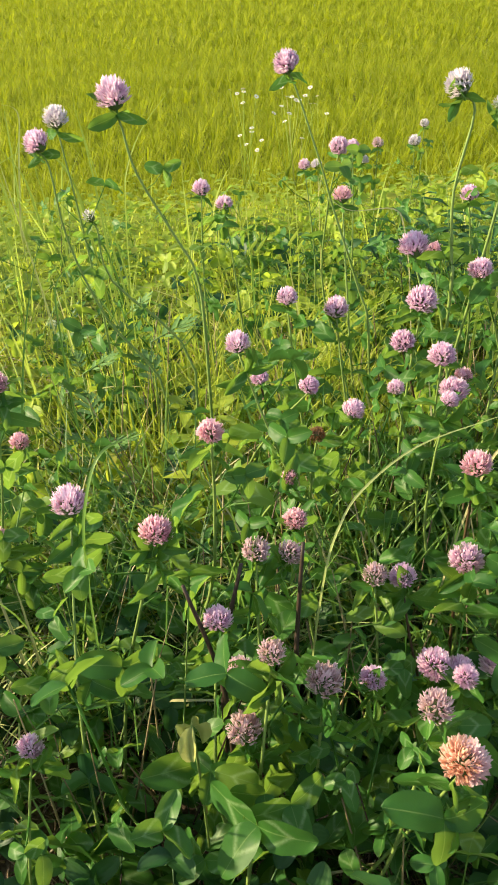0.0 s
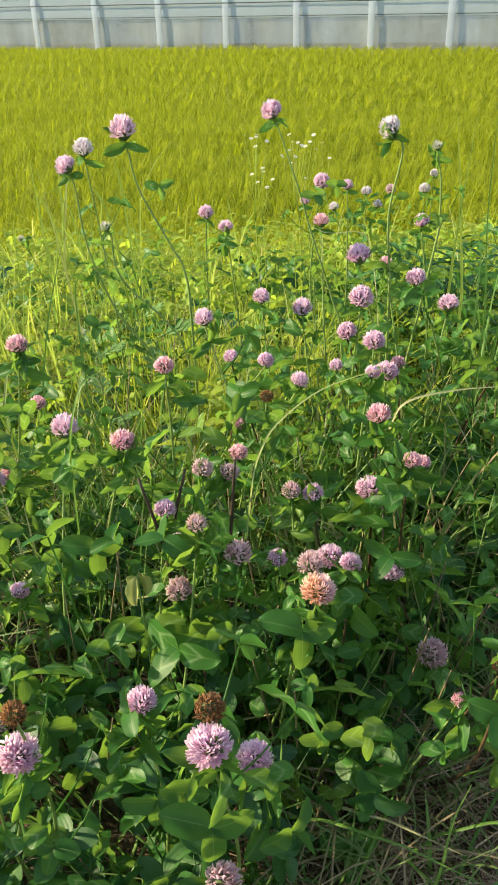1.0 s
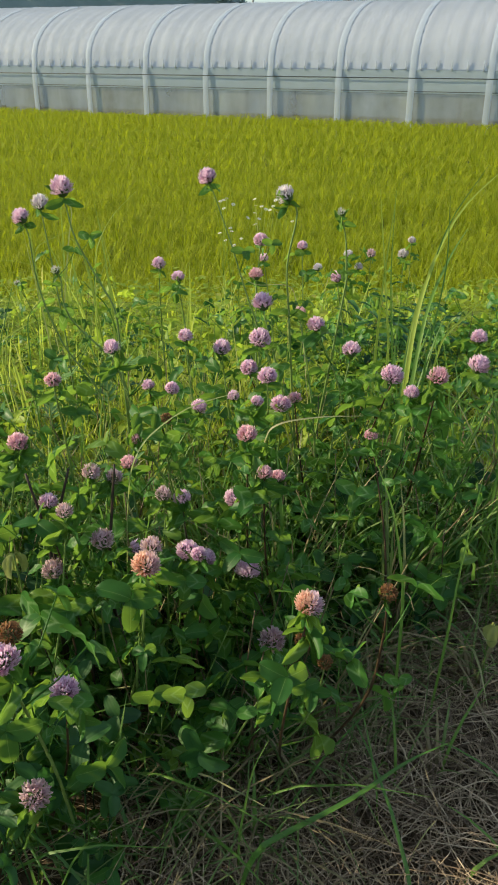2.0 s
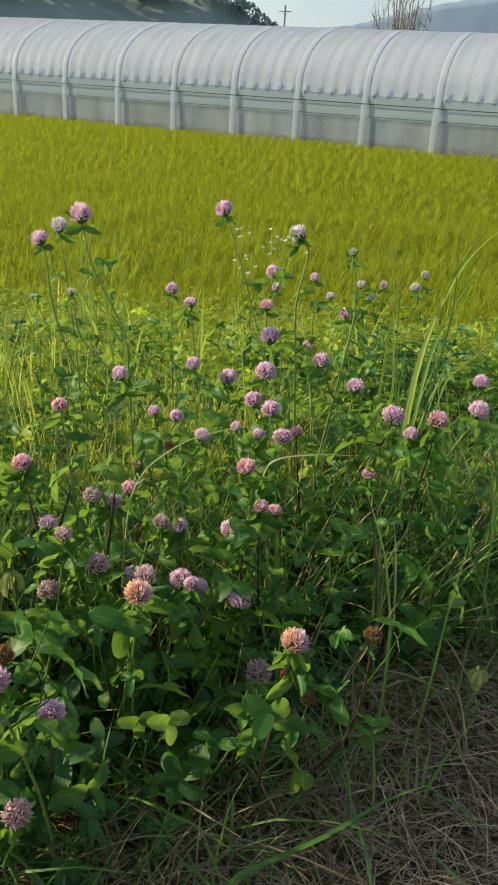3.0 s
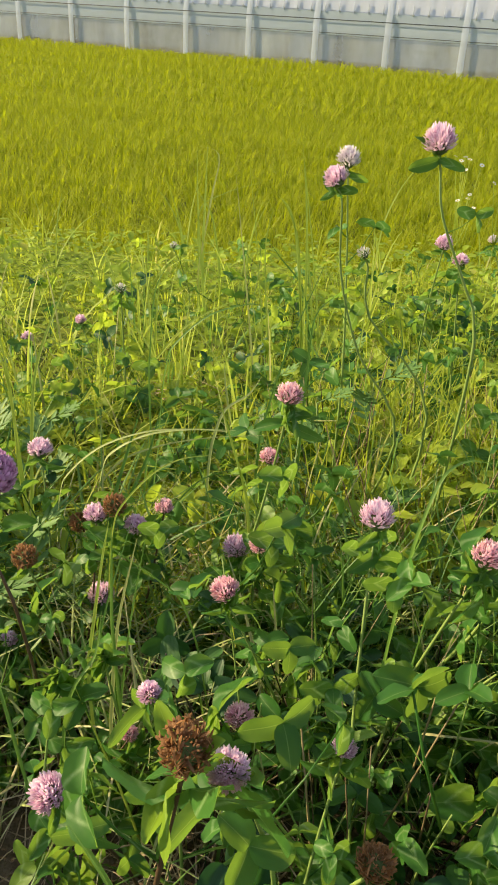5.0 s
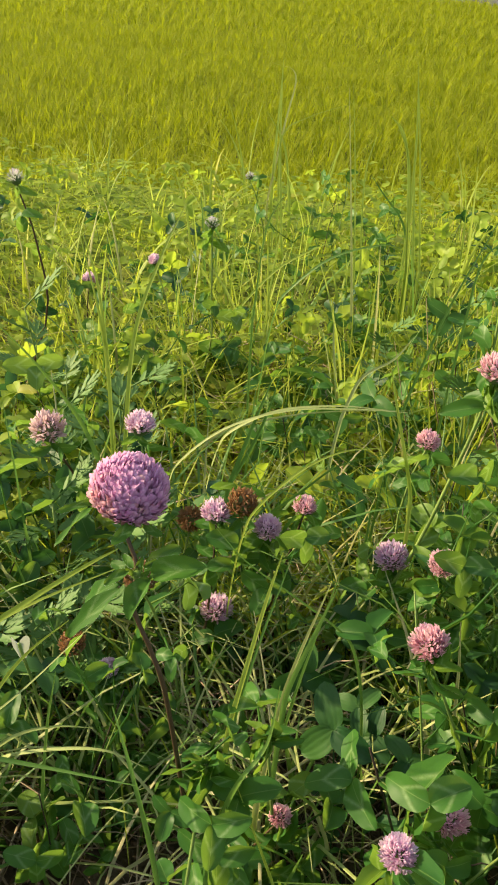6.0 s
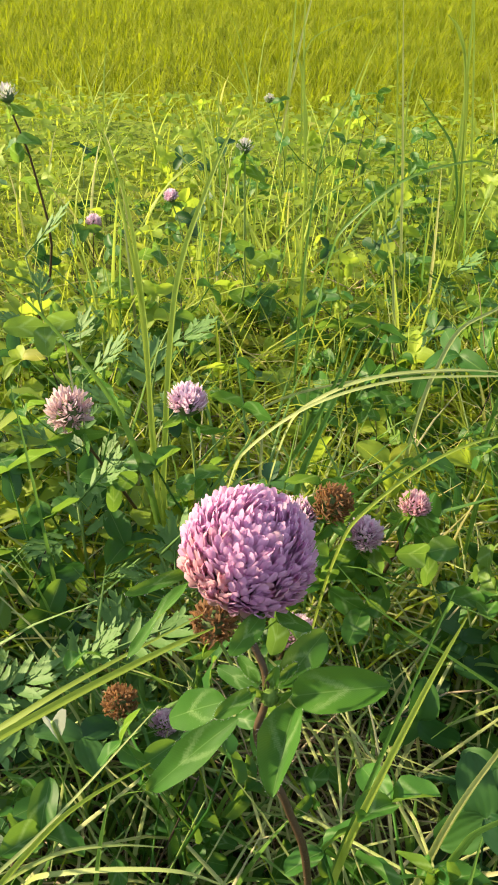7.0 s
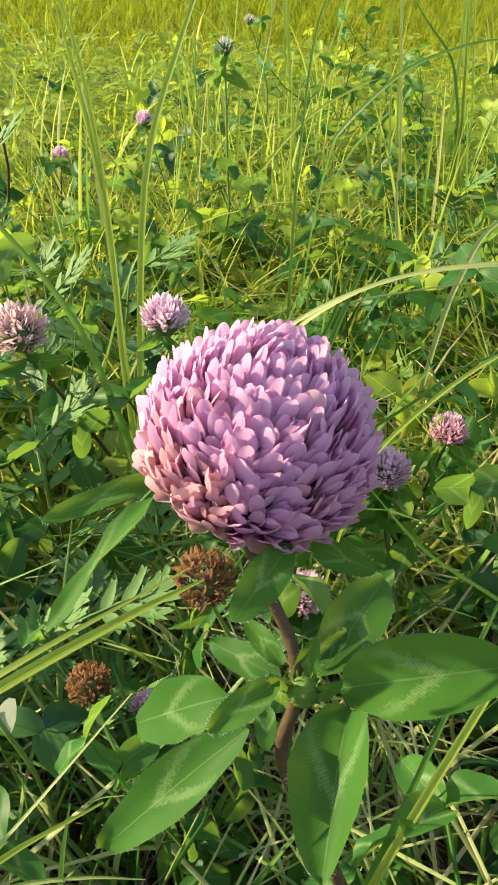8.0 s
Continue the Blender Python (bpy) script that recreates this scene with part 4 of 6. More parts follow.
clover(0.228, 0.700, 0.279, 0.0070, "pink")
clover(-0.234, 0.700, 0.107, 0.0081, "fresh")
clover(-0.251, 0.682, 0.149, 0.0097, "brown")
clover(0.227, 0.660, 0.270, 0.0096, "pink")
clover(0.356, 0.659, 0.308, 0.0118, "pink")
clover(0.070, 0.653, 0.305, 0.0133, "fresh")
clover(-0.034, 0.630, 0.246, 0.0110, "pink")
clover(0.346, 0.628, 0.248, 0.0130, "fresh")
clover(0.196, 0.620, 0.278, 0.0102, "pale")
clover(0.220, 0.620, 0.274, 0.0097, "pale")
clover(0.390, 0.620, 0.280, 0.0082, "pink")
clover(0.172, 0.603, 0.387, 0.0084, "pink")
clover(0.293, 0.600, 0.263, 0.0097, "fresh")
clover(0.377, 0.600, 0.294, 0.0086, "pink")
clover(0.274, 0.600, 0.266, 0.0088, "pale")
clover(-0.101, 0.600, 0.120, 0.0074, "pink")
clover(0.134, 0.591, 0.325, 0.0111, "pink")
clover(0.361, 0.580, 0.191, 0.0136, "fresh")
clover(-0.015, 0.577, 0.177, 0.0109, "pink")
clover(0.168, 0.560, 0.277, 0.0096, "fresh")
clover(0.322, 0.550, 0.225, 0.0103, "fresh")
clover(0.304, 0.549, 0.233, 0.0115, "fresh")
clover(0.179, 0.530, 0.264, 0.0089, "pale")
clover(0.260, 0.530, 0.247, 0.0085, "fresh")
clover(0.318, 0.530, 0.242, 0.0082, "fresh")
clover(0.229, 0.520, 0.261, 0.0116, "pale")
clover(0.180, 0.516, 0.228, 0.0115, "pale")
clover(0.198, 0.515, 0.294, 0.0085, "pale")
clover(0.389, 0.511, 0.158, 0.0137, "pale")
clover(0.053, 0.510, 0.235, 0.0082, "fresh")
clover(-0.059, 0.487, 0.288, 0.0071, "fresh")
clover(0.283, 0.480, 0.281, 0.0103, "pale")
clover(-0.118, 0.475, 0.211, 0.0125, "fresh")
clover(0.286, 0.440, 0.291, 0.0127, "orange")
clover(0.392, 0.433, 0.187, 0.0068, "pink")
clover(0.418, 0.430, 0.225, 0.0085, "brown")
clover(0.436, 0.420, 0.213, 0.0070, "brown")
clover(0.483, 0.420, 0.286, 0.0080, "brown", foot=(0.425, 0.510), dark=True)
clover(0.421, 0.417, 0.275, 0.0123, "orange", foot=(0.400, 0.505), dark=True)
clover(0.166, 0.385, 0.245, 0.0111, "fresh")
clover(-0.004, 0.369, 0.381, 0.0082, "fresh")
clover(0.052, 0.360, 0.351, 0.0081, "brown")
clover(-0.017, 0.353, 0.410, 0.0100, "brown", dark=True, collar=3)
clover(0.081, 0.350, 0.265, 0.0094, "pale")
clover(0.241, 0.337, 0.248, 0.0113, "fresh")
clover(0.108, 0.317, 0.279, 0.0126, "fresh")
clover(0.114, 0.310, 0.320, 0.0075, "brown")
clover(0.219, 0.310, 0.322, 0.0088, "brown")
clover(0.220, 0.306, 0.174, 0.0121, "pale")
clover(0.219, 0.291, 0.315, 0.0125, "fresh")
clover(0.060, 0.290, 0.248, 0.0130, "fresh")
clover(-0.139, 0.560, 0.218, 0.0034, "shoot", leaves=3, collar=5)
clover(-0.112, 0.580, 0.220, 0.0034, "shoot", leaves=3, collar=5)


# ---- clover without flowers ----
def leafy_clover(seed, tall, at):
    rnd = random.Random(seed)
    plant = thing("clover_plant", at, "leafy red clover plant without flowers", "clover", "leafy clover")
    for s in range(3):
        a = rnd.uniform(0, 6.28)
        top = Vector((math.cos(a) * 0.3, math.sin(a) * 0.3, 1)) * tall * rnd.uniform(0.75, 1.0)
        line = curve([Vector((0, 0, 0)), top * 0.5 + Vector((rnd.gauss(0, 0.01), rnd.gauss(0, 0.01), 0)), top], 4)
        g = Geo()
        g.tube(line, [0.0011 - 0.0006 * i / 8 for i in range(9)], 5)
        part("stem", g.mesh("stem", rnd.choice((M_STEM, M_STEM, M_STEM_DARK))), plant)
        for k in range(5):
            p = line[int((0.15 + 0.85 * (k + rnd.random()) / 5) * 8)]
            b = k * 2.4 + rnd.uniform(-0.5, 0.5)
            d = Vector((math.cos(b), math.sin(b), rnd.uniform(0.5, 1.8)))
            part("leaf", rnd.choice(LEAVES), plant, facing(p, d, Vector((math.cos(b), math.sin(b), 0)), rnd.uniform(0.8, 1.35)))
    return plant


def fill_clover():
    rnd = random.Random(23)
    kinds = []
    spots = []
    dark = [(-0.40, 0.98), (-0.36, 0.84), (-0.44, 1.12), (-0.30, 1.22), (-0.16, 1.10), (-0.10, 1.24), (-0.05, 1.05), (0.02, 1.16), (-0.24, 1.35), (-0.40, 1.30), (-0.02, 1.36)]
    tries = 0
    while len(spots) < 180 and tries < 9000:
        tries += 1
        x, y = rnd.uniform(-0.75, 1.0), rnd.uniform(0.24, 2.0)
        if y < path_edge(x) + 0.03 or abs(x - 0.1) > 0.75 + 0.2 * y:
            continue
        if x < -0.07 - 0.1 * (y - 0.5) and rnd.random() < 0.72:
            continue
        if y > 1.1 and rnd.random() < 0.6 or y > 0.8 and x < 0.2 and rnd.random() < 0.7:
            continue
        if (x + 0.16) ** 2 + (y - 0.49) ** 2 < 0.13 ** 2:
            continue
        if (x + 0.03) ** 2 + (y - 0.66) ** 2 < 0.06 ** 2:
            continue
        if any((x - p) ** 2 + (y - q) ** 2 < 0.042 ** 2 for p, q in spots):
            continue
        spots.append((x, y))
        at = (x, y, ground_z(x, y) - 0.004)
        if len(kinds) < 10:
            kinds.append(leafy_clover(100 + len(kinds), 0.11 + 0.017 * len(kinds), at))
        else:
            s = rnd.uniform(0.75, 1.1) * (0.75 if x < -0.05 or y < 0.4 else 1.0)
            copy_thing(rnd.choice(kinds), Matrix.Translation(at) @ pose(0, 0, 0, 0, 0, rnd.uniform(0, 360)) @ Matrix.Scale(s, 4))
    for x, y in ((-0.18, 0.655), (-0.13, 0.63), (-0.10, 0.60)):
        copy_thing(kinds[rnd.randint(0, 3)], Matrix.Translation((x, y, ground_z(x, y) - 0.004)) @ pose(0, 0, 0, 0, 0, rnd.uniform(0, 360)) @ Matrix.Scale(0.75, 4))
    # unseen plants, added left of the near flower to shade the ground there
    for k in range(9):
        x, y = rnd.uniform(-0.64, -0.41), rnd.uniform(0.46, 0.82)
        copy_thing(kinds[rnd.randint(5, 9)], Matrix.Translation((x, y, ground_z(x, y) - 0.004)) @ pose(0, 0, 0, 0, 0, rnd.uniform(0, 360)))
    for x, y in ((-0.10, 0.46), (-0.06, 0.43), (-0.02, 0.40), (-0.11, 0.51)):
        copy_thing(kinds[rnd.randint(0, 2)], Matrix.Translation((x, y, ground_z(x, y) - 0.004)) @ pose(0, 0, 0, 0, 0, rnd.uniform(0, 360)) @ Matrix.Scale(0.8, 4))
    for x, y in dark:
        for k in range(2):
            x, y = x + rnd.gauss(0, 0.02), y + rnd.gauss(0, 0.02)
            copy_thing(kinds[rnd.randint(0, 4)], Matrix.Translation((x, y, ground_z(x, y) - 0.004)) @ pose(0, 0, 0, 0, 0, rnd.uniform(0, 360)))


fill_clover()


# ---- grasses ----
def blade(g, rnd, base, height, bend, width, a, segs=5):
    out = Vector((math.cos(a), math.sin(a), 0))
    side = Vector((-out.y, out.x, 0))
    side = (side + out * rnd.uniform(-0.5, 0.5)).normalized()
    pts, ws = [], []
    for i in range(segs + 1):
        t = i / segs
        pts.append(base + out * (bend * height * t * t) + Vector((0, 0, height * (t - 0.35 * bend * t ** 3))))
        ws.append(width * (0.75 + 0.5 * t) * (1 - t ** 2.2) + 0.0002)
    g.ribbon(pts, ws, side, 0.35)


def fill_grass():
    rnd = random.Random(31)
    g, far = Geo(), Geo()
    for k in range(4600):
        x, y = rnd.uniform(-0.9, 1.2), rnd.uniform(0.2, 1.7)
        if y < path_edge(x) - 0.02 and rnd.random() < 0.75:
            continue
        if (x + 0.165) ** 2 + (y - 0.50) ** 2 < 0.085 ** 2:
            continue
        left = x < -0.08
        if not left and y < 0.95 and rnd.random() < 0.2:
            continue
        h = rnd.uniform(0.06, 0.19) * (1.1 if y > 0.9 else 0.95)
        # beyond y 1 the same grass takes the sunlit colour
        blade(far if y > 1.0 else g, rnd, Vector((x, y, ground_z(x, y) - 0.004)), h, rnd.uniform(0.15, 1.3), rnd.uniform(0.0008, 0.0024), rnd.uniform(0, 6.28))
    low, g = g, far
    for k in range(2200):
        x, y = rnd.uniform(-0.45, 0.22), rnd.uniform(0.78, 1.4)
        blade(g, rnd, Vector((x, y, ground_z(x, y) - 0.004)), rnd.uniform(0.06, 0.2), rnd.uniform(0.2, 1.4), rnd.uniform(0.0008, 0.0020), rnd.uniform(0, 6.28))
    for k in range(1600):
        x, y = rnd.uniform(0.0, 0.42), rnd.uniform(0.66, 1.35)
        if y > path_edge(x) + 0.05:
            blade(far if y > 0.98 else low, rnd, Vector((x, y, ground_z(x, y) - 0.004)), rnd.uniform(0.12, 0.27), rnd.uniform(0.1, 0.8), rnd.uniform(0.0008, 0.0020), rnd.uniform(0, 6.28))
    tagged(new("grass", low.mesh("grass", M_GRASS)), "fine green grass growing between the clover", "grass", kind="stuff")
    pale = Geo()
    for k in range(900):
        x, y = rnd.uniform(-0.06, 0.34), rnd.uniform(0.74, 1.12)
        blade(pale, rnd, Vector((x, y, ground_z(x, y) - 0.004)), rnd.uniform(0.07, 0.20), rnd.uniform(0.3, 1.6), rnd.uniform(0.0006, 0.0014), rnd.uniform(0, 6.28))
    for k in range(420):
        x, y = rnd.uniform(-0.45, -0.04), rnd.uniform(0.58, 0.95)
        blade(pale, rnd, Vector((x, y, ground_z(x, y) - 0.004)), rnd.uniform(0.08, 0.20), rnd.uniform(0.4, 1.6), rnd.uniform(0.0006, 0.0016), rnd.uniform(0, 6.28))
    tagged(new("pale_grass", pale.mesh("pale_grass", M_STRAW_PALE)), "half-dry pale grass between the clover stems", "grass", kind="stuff")
    for k in range(9000):
        y = rnd.uniform(1.1, 3.4)
        x = rnd.uniform(-0.55 * y - 0.5, 0.55 * y + 0.6)
        if noise.noise(Vector((x * 3.5, y * 3.0, 2))) < 0.25 * rnd.random() - 0.12:
            continue
        h = (rnd.uniform(0.05, 0.13) if rnd.random() < 0.93 else rnd.uniform(0.16, 0.30)) * (0.75 + 0.5 * noise.noise(Vector((x * 2.0, y * 2.0, 5))))
        blade(g, rnd, Vector((x, y, ground_z(x, y) - 0.004)), max(0.05, h), rnd.uniform(0.1, 1.1), rnd.uniform(0.0012, 0.0034), rnd.uniform(0, 6.28), 5)
    tagged(new("bank_grass", g.mesh("bank_grass", M_GRASS_FAR)), "yellow-green grass along the paddy bank, sunlight in its colour", "grass", kind="stuff")
    # low broad weed leaves on the bank
    g = Geo()
    for k in range(13000):
        y = rnd.uniform(0.85, 2.9) if k % 5 else rnd.uniform(0.85, 1.3)
        x = rnd.uniform(-0.55 * y - 0.4, 0.55 * y + 0.5)
        z = ground_z(x, y) + rnd.uniform(0.01, 0.15) * (0.7 + 0.7 * noise.noise(Vector((x * 3, y * 3, 9))))
        a, t = rnd.uniform(0, 6.28), rnd.uniform(-0.3, 0.6)
        way = Vector((math.cos(a), math.sin(a), t)).normalized()
        side = way.cross(Vector((0, 0, 1))).normalized()
        ln, w = rnd.uniform(0.016, 0.042), rnd.uniform(0.005, 0.012)
        p = Vector((x, y, z))
        g.ribbon([p, p + way * ln * 0.45, p + way * ln + Vector((0, 0, -0.15 * ln))], [w * 0.5, w, w * 0.1], side, 0.25)
    tagged(new("weeds", g.mesh("weeds", M_WEED)), "low broad-leaved weeds covering the bank", "weeds", kind="stuff")
    # thin dead stalks standing in the clover
    g = Geo()
    for k in range(330):
        x, y = rnd.uniform(0.02, 0.75), rnd.uniform(0.45, 1.25)
        if y < path_edge(x) + 0.02 or (x + 0.165) ** 2 + (y - 0.50) ** 2 < 0.1 ** 2:
            continue
        p = Vector((x, y, ground_z(x, y) - 0.004))
        tip = Vector((rnd.gauss(0, 0.2), rnd.gauss(0, 0.2), 1)) * rnd.uniform(0.08, 0.26)
        r = rnd.uniform(0.0005, 0.0011)
        g.tube([p, p + tip * 0.5 + Vector((rnd.gauss(0, 0.006), 0, 0)), p + tip], [r * 1.3, r, r * 0.6], 4)
    tagged(new("dry_stalks", g.mesh("dry_stalks", M_STALK_DRY)), "thin tan and brown stalks among the clover", "stalks", kind="stuff")
    # dry straw
    g = Geo()
    for k in range(17000):
        x, y = (rnd.uniform(0.25, 1.05), rnd.uniform(0.1, 1.0)) if k % 3 else (rnd.uniform(-0.6, 1.1), rnd.uniform(-0.3, 1.1))
        if y > path_edge(x) + 0.15 and rnd.random() < 0.72:
            continue
        a = rnd.uniform(0, 6.28)
        d = Vector((math.cos(a), math.sin(a), rnd.uniform(-0.03, 0.18)))
        ln = rnd.uniform(0.03, 0.13)
        p = Vector((x, y, ground_z(x, y) + rnd.uniform(0.0, 0.02)))
        sag = Vector((rnd.gauss(0, 0.25), rnd.gauss(0, 0.25), rnd.uniform(-0.1, 0.25))) * ln
        q = [p, p + d * ln * 0.5 + sag * 0.5, p + d * ln + Vector((0, 0, -0.08 * ln))]
        r = rnd.uniform(0.0003, 0.0008)
        g.tube(curve(q, 2), [r, r, r, r * 0.9, r * 0.6], 3)
    for k in range(1500):
        x, y = rnd.uniform(-0.30, 0.40), rnd.uniform(0.88, 1.5)
        a = rnd.uniform(0, 6.28)
        ln = rnd.uniform(0.04, 0.12)
        p = Vector((x, y, ground_z(x, y) + rnd.uniform(0.01, 0.07)))
        d = Vector((math.cos(a), math.sin(a), rnd.uniform(-0.2, 0.5))) * ln
        r = rnd.uniform(0.0004, 0.0009)
        g.tube([p, p + d * 0.5 + Vector((0, 0, 0.08 * ln)), p + d], [r, r, r * 0.6], 3)
    for k in range(1000):
        x, y = rnd.uniform(-0.48, 0.02), rnd.uniform(0.36, 0.85)
        if (x + 0.165) ** 2 + (y - 0.51) ** 2 < 0.11 ** 2:
            continue
        a = rnd.uniform(0, 6.28)
        d = Vector((math.cos(a), math.sin(a), 0))
        ln = rnd.uniform(0.07, 0.2)
        p = Vector((x, y, ground_z(x, y)))
        q = [p, p + d * ln * 0.4 + Vector((0, 0, ln * rnd.uniform(0.1, 0.5))), p + d * ln * 0.75 + Vector((0, 0, ln * rnd.uniform(0.05, 0.4))), p + d * ln + Vector((0, 0, 0.01))]
        r = rnd.uniform(0.0005, 0.0012)
        g.tube(curve(q, 3), [r * (1 - 0.06 * i) for i in range(10)], 3)
    wisps = Geo()
    for k in range(800):
        x = rnd.uniform(0.28, 0.85)
        y = path_edge(x) + rnd.gauss(0.02, 0.07)
        if y < 0.2:
            continue
        blade(wisps, rnd, Vector((x, y, ground_z(x, y) - 0.004)), rnd.uniform(0.06, 0.17), rnd.uniform(0.5, 1.7), rnd.uniform(0.0005, 0.0013), rnd.uniform(0, 6.28), 6)
    tagged(new("wispy_grass", wisps.mesh("wispy_grass", M_WISP_SHADED)), "thin dry wisps and shade-greyed grass beside the clover", "grass", kind="stuff")
    tagged(new("dry_straw", g.mesh("dry_straw", M_STRAW)), "matted dry brown grass cuttings on the soil", "straw", kind="stuff")


fill_grass()


# ---- clover leaves low between the stems ----
def low_leaves(name, mat, count, y0, y1, label, seed):
    rnd = random.Random(seed)
    g = Geo()
    for k in range(count):
        y = rnd.uniform(y0, y1)
        x = rnd.uniform(-0.42 * y - 0.2, 0.42 * y + 0.35)
        if y < path_edge(x) + 0.02 or (x < -0.08 and y < 0.8 and rnd.random() < 0.6) or (x + 0.165) ** 2 + (y - 0.49) ** 2 < 0.14 ** 2:
            continue
        if y > 0.8 and x < 0.18 and rnd.random() < 0.55:
            continue
        if y > 1.0 and noise.noise(Vector((x * 2.5, y * 2.5, 4))) < -0.12:
            continue
        size = rnd.uniform(0.016, 0.029)
        h = rnd.uniform(0.02, 0.15)
        at = Vector((x, y, ground_z(x, y) - 0.003))
        end = at + Vector((rnd.gauss(0, 0.2), rnd.gauss(0, 0.2), 1)) * h
        g.tube([at, at.lerp(end, 0.5) + Vector((0.003, 0, 0)), end], [0.0008, 0.0007, 0.0006], 3)
        turn, tip = rnd.uniform(0, 360), pose(0, 0, 0, rnd.gauss(0, 36), rnd.gauss(0, 36), 0)
        for a in (0, 115, -115):
            m = Matrix.Translation(end) @ tip @ pose(0, 0, 0, 0, 0, turn + a) @ pose(0, 0, 0, rnd.uniform(-5, 20), 0, 0)
            leaflet(g, m, size, size * 0.66, 0.2, rnd.uniform(0.1, 0.7), rnd)
    tagged(new(name, g.mesh(name, mat)), label, "clover", kind="stuff")


# shade and sunlight between these leaf sets come from their colours
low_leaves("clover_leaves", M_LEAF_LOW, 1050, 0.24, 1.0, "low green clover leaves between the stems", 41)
low_leaves("shaded_clover_leaves", M_LEAF_LOW, 550, 0.95, 2.3, "clover leaves low on the bank, shade in their dark green", 43)
low_leaves("bank_clover_leaves", M_LEAF_BANK, 1700, 0.95, 2.5, "clover leaves on the bank, sunlight in their colour", 42)


# ---- single grasses ----
def long_blade(points, width, mat, label):
    """A blade of grass that rises from the ground and passes through points."""
    p = [Vector(q) for q in points]
    if p[0].z > p[-1].z + 0.01:
        p.reverse()
    way = (p[0] - p[1]).normalized()
    drop = p[0].z - ground_z(p[0].x, p[0].y)
    if drop > 0.01:
        # the foot runs on along the blade and turns down into the ground
        c = p[0] + way * min(0.3 * drop, 0.03)
        low = Vector((c.x + 0.05 * way.x * drop, c.y + 0.05 * way.y * drop + 0.03, 0))
        low.z = ground_z(low.x, low.y) - 0.004
        p = [low * (1 - t) ** 2 + c * (2 * t * (1 - t)) + p[0] * t * t for t in (0, 0.25, 0.5, 0.75)] + p
    line = curve(p, 5)
    base = line[0]
    line = [q - base for q in line]
    n = len(line) - 1
    side = Vector((1, -0.25, 0.1))
    go = (line[-1] - line[n // 2]).normalized()
    side = (side - go * side.dot(go)).normalized()
    if side.length < 0.3:
        side = Vector((0, 1, 0))
    g = Geo()
    g.ribbon(line, [width * (0.8 + 0.4 * i / n) * (1 - (i / n) ** 3) + 0.0002 for i in range(n + 1)], side, 0.35)
    part("blade", g.mesh("blade", mat), thing("grass_plant", base, label, "grass", "long grasses"))


def dead_stem(points):
    p = [Vector(q) for q in reversed(points)]
    base = Vector((p[0].x, p[0].y + 0.01, ground_z(p[0].x, p[0].y) - 0.004))
    line = [q - base for q in curve([base] + p, 5)]
    g = Geo()
    g.tube(line, [0.0024 - 0.0012 * i / (len(line) - 1) for i in range(len(line))], 7)
    ob = new("dead_stem", g.mesh("dead_stem", M_STEM_DARK))
    ob.location = base
    tagged(ob, "bare blackish dead stem among the clover", "stem", "dead stems")


long_blade([(-0.269, 0.860, 0.144), (-0.270, 0.850, 0.287), (-0.278, 0.830, 0.385)], 0.0024, M_STALK, "upright yellow-green grass blade")
long_blade([(-0.266, 0.870, 0.147), (-0.256, 0.880, 0.274), (-0.236, 0.890, 0.340), (-0.216, 0.900, 0.385)], 0.0024, M_STALK, "upright bright green grass blade")
long_blade([(-0.272, 0.850, 0.145), (-0.280, 0.820, 0.230), (-0.301, 0.790, 0.299), (-0.322, 0.760, 0.351)], 0.0030, M_GRASS, "dark green grass blade arching over the weeds")
long_blade([(-0.253, 1.050, 0.037), (-0.206, 1.000, 0.117), (-0.155, 0.970, 0.161), (-0.092, 0.950, 0.190), (-0.014, 0.930, 0.212)], 0.0016, M_STRAW_PALE, "pale half-dry grass blade arching low")
long_blade([(-0.188, 0.950, 0.086), (-0.158, 0.950, 0.161), (-0.142, 0.950, 0.226)], 0.0026, M_GRASS, "short broad green grass blade")
long_blade([(-0.145, 0.900, 0.100), (-0.113, 0.880, 0.149), (-0.084, 0.870, 0.187), (-0.038, 0.860, 0.214)], 0.0013, M_GRASS, "green grass blade bent to one side")
long_blade([(-0.135, 0.630, 0.156), (-0.125, 0.640, 0.210), (-0.109, 0.660, 0.274)], 0.0013, M_GRASS, "straight green grass blade")
long_blade([(-0.286, 0.600, 0.222), (-0.251, 0.620, 0.242), (-0.204, 0.660, 0.246)], 0.0019, M_STALK, "light green grass blade lying across weeds")
long_blade([(-0.270, 0.560, 0.203), (-0.250, 0.590, 0.204), (-0.217, 0.630, 0.225)], 0.0009, M_STRAW_PALE, "thin pale grass blade")
long_blade([(-0.235, 0.500, 0.288), (-0.201, 0.500, 0.288), (-0.154, 0.490, 0.300)], 0.0016, M_GRASS, "broad bright green grass blade near the soil")
long_blade([(-0.164, 0.530, 0.223), (-0.173, 0.540, 0.249), (-0.181, 0.550, 0.263)], 0.0016, M_GRASS, "short yellow-green grass blade")
long_blade([(-0.104, 0.580, 0.255), (-0.097, 0.560, 0.309), (-0.090, 0.540, 0.360)], 0.0014, M_GRASS, "broad green grass blade")
long_blade([(-0.122, 0.550, 0.222), (-0.111, 0.560, 0.239), (-0.108, 0.570, 0.268)], 0.0013, M_GRASS, "long narrow green grass blade")
long_blade([(-0.054, 0.340, 0.382), (-0.039, 0.330, 0.368), (-0.034, 0.330, 0.346)], 0.0014, M_GRASS, "long narrow green grass blade")
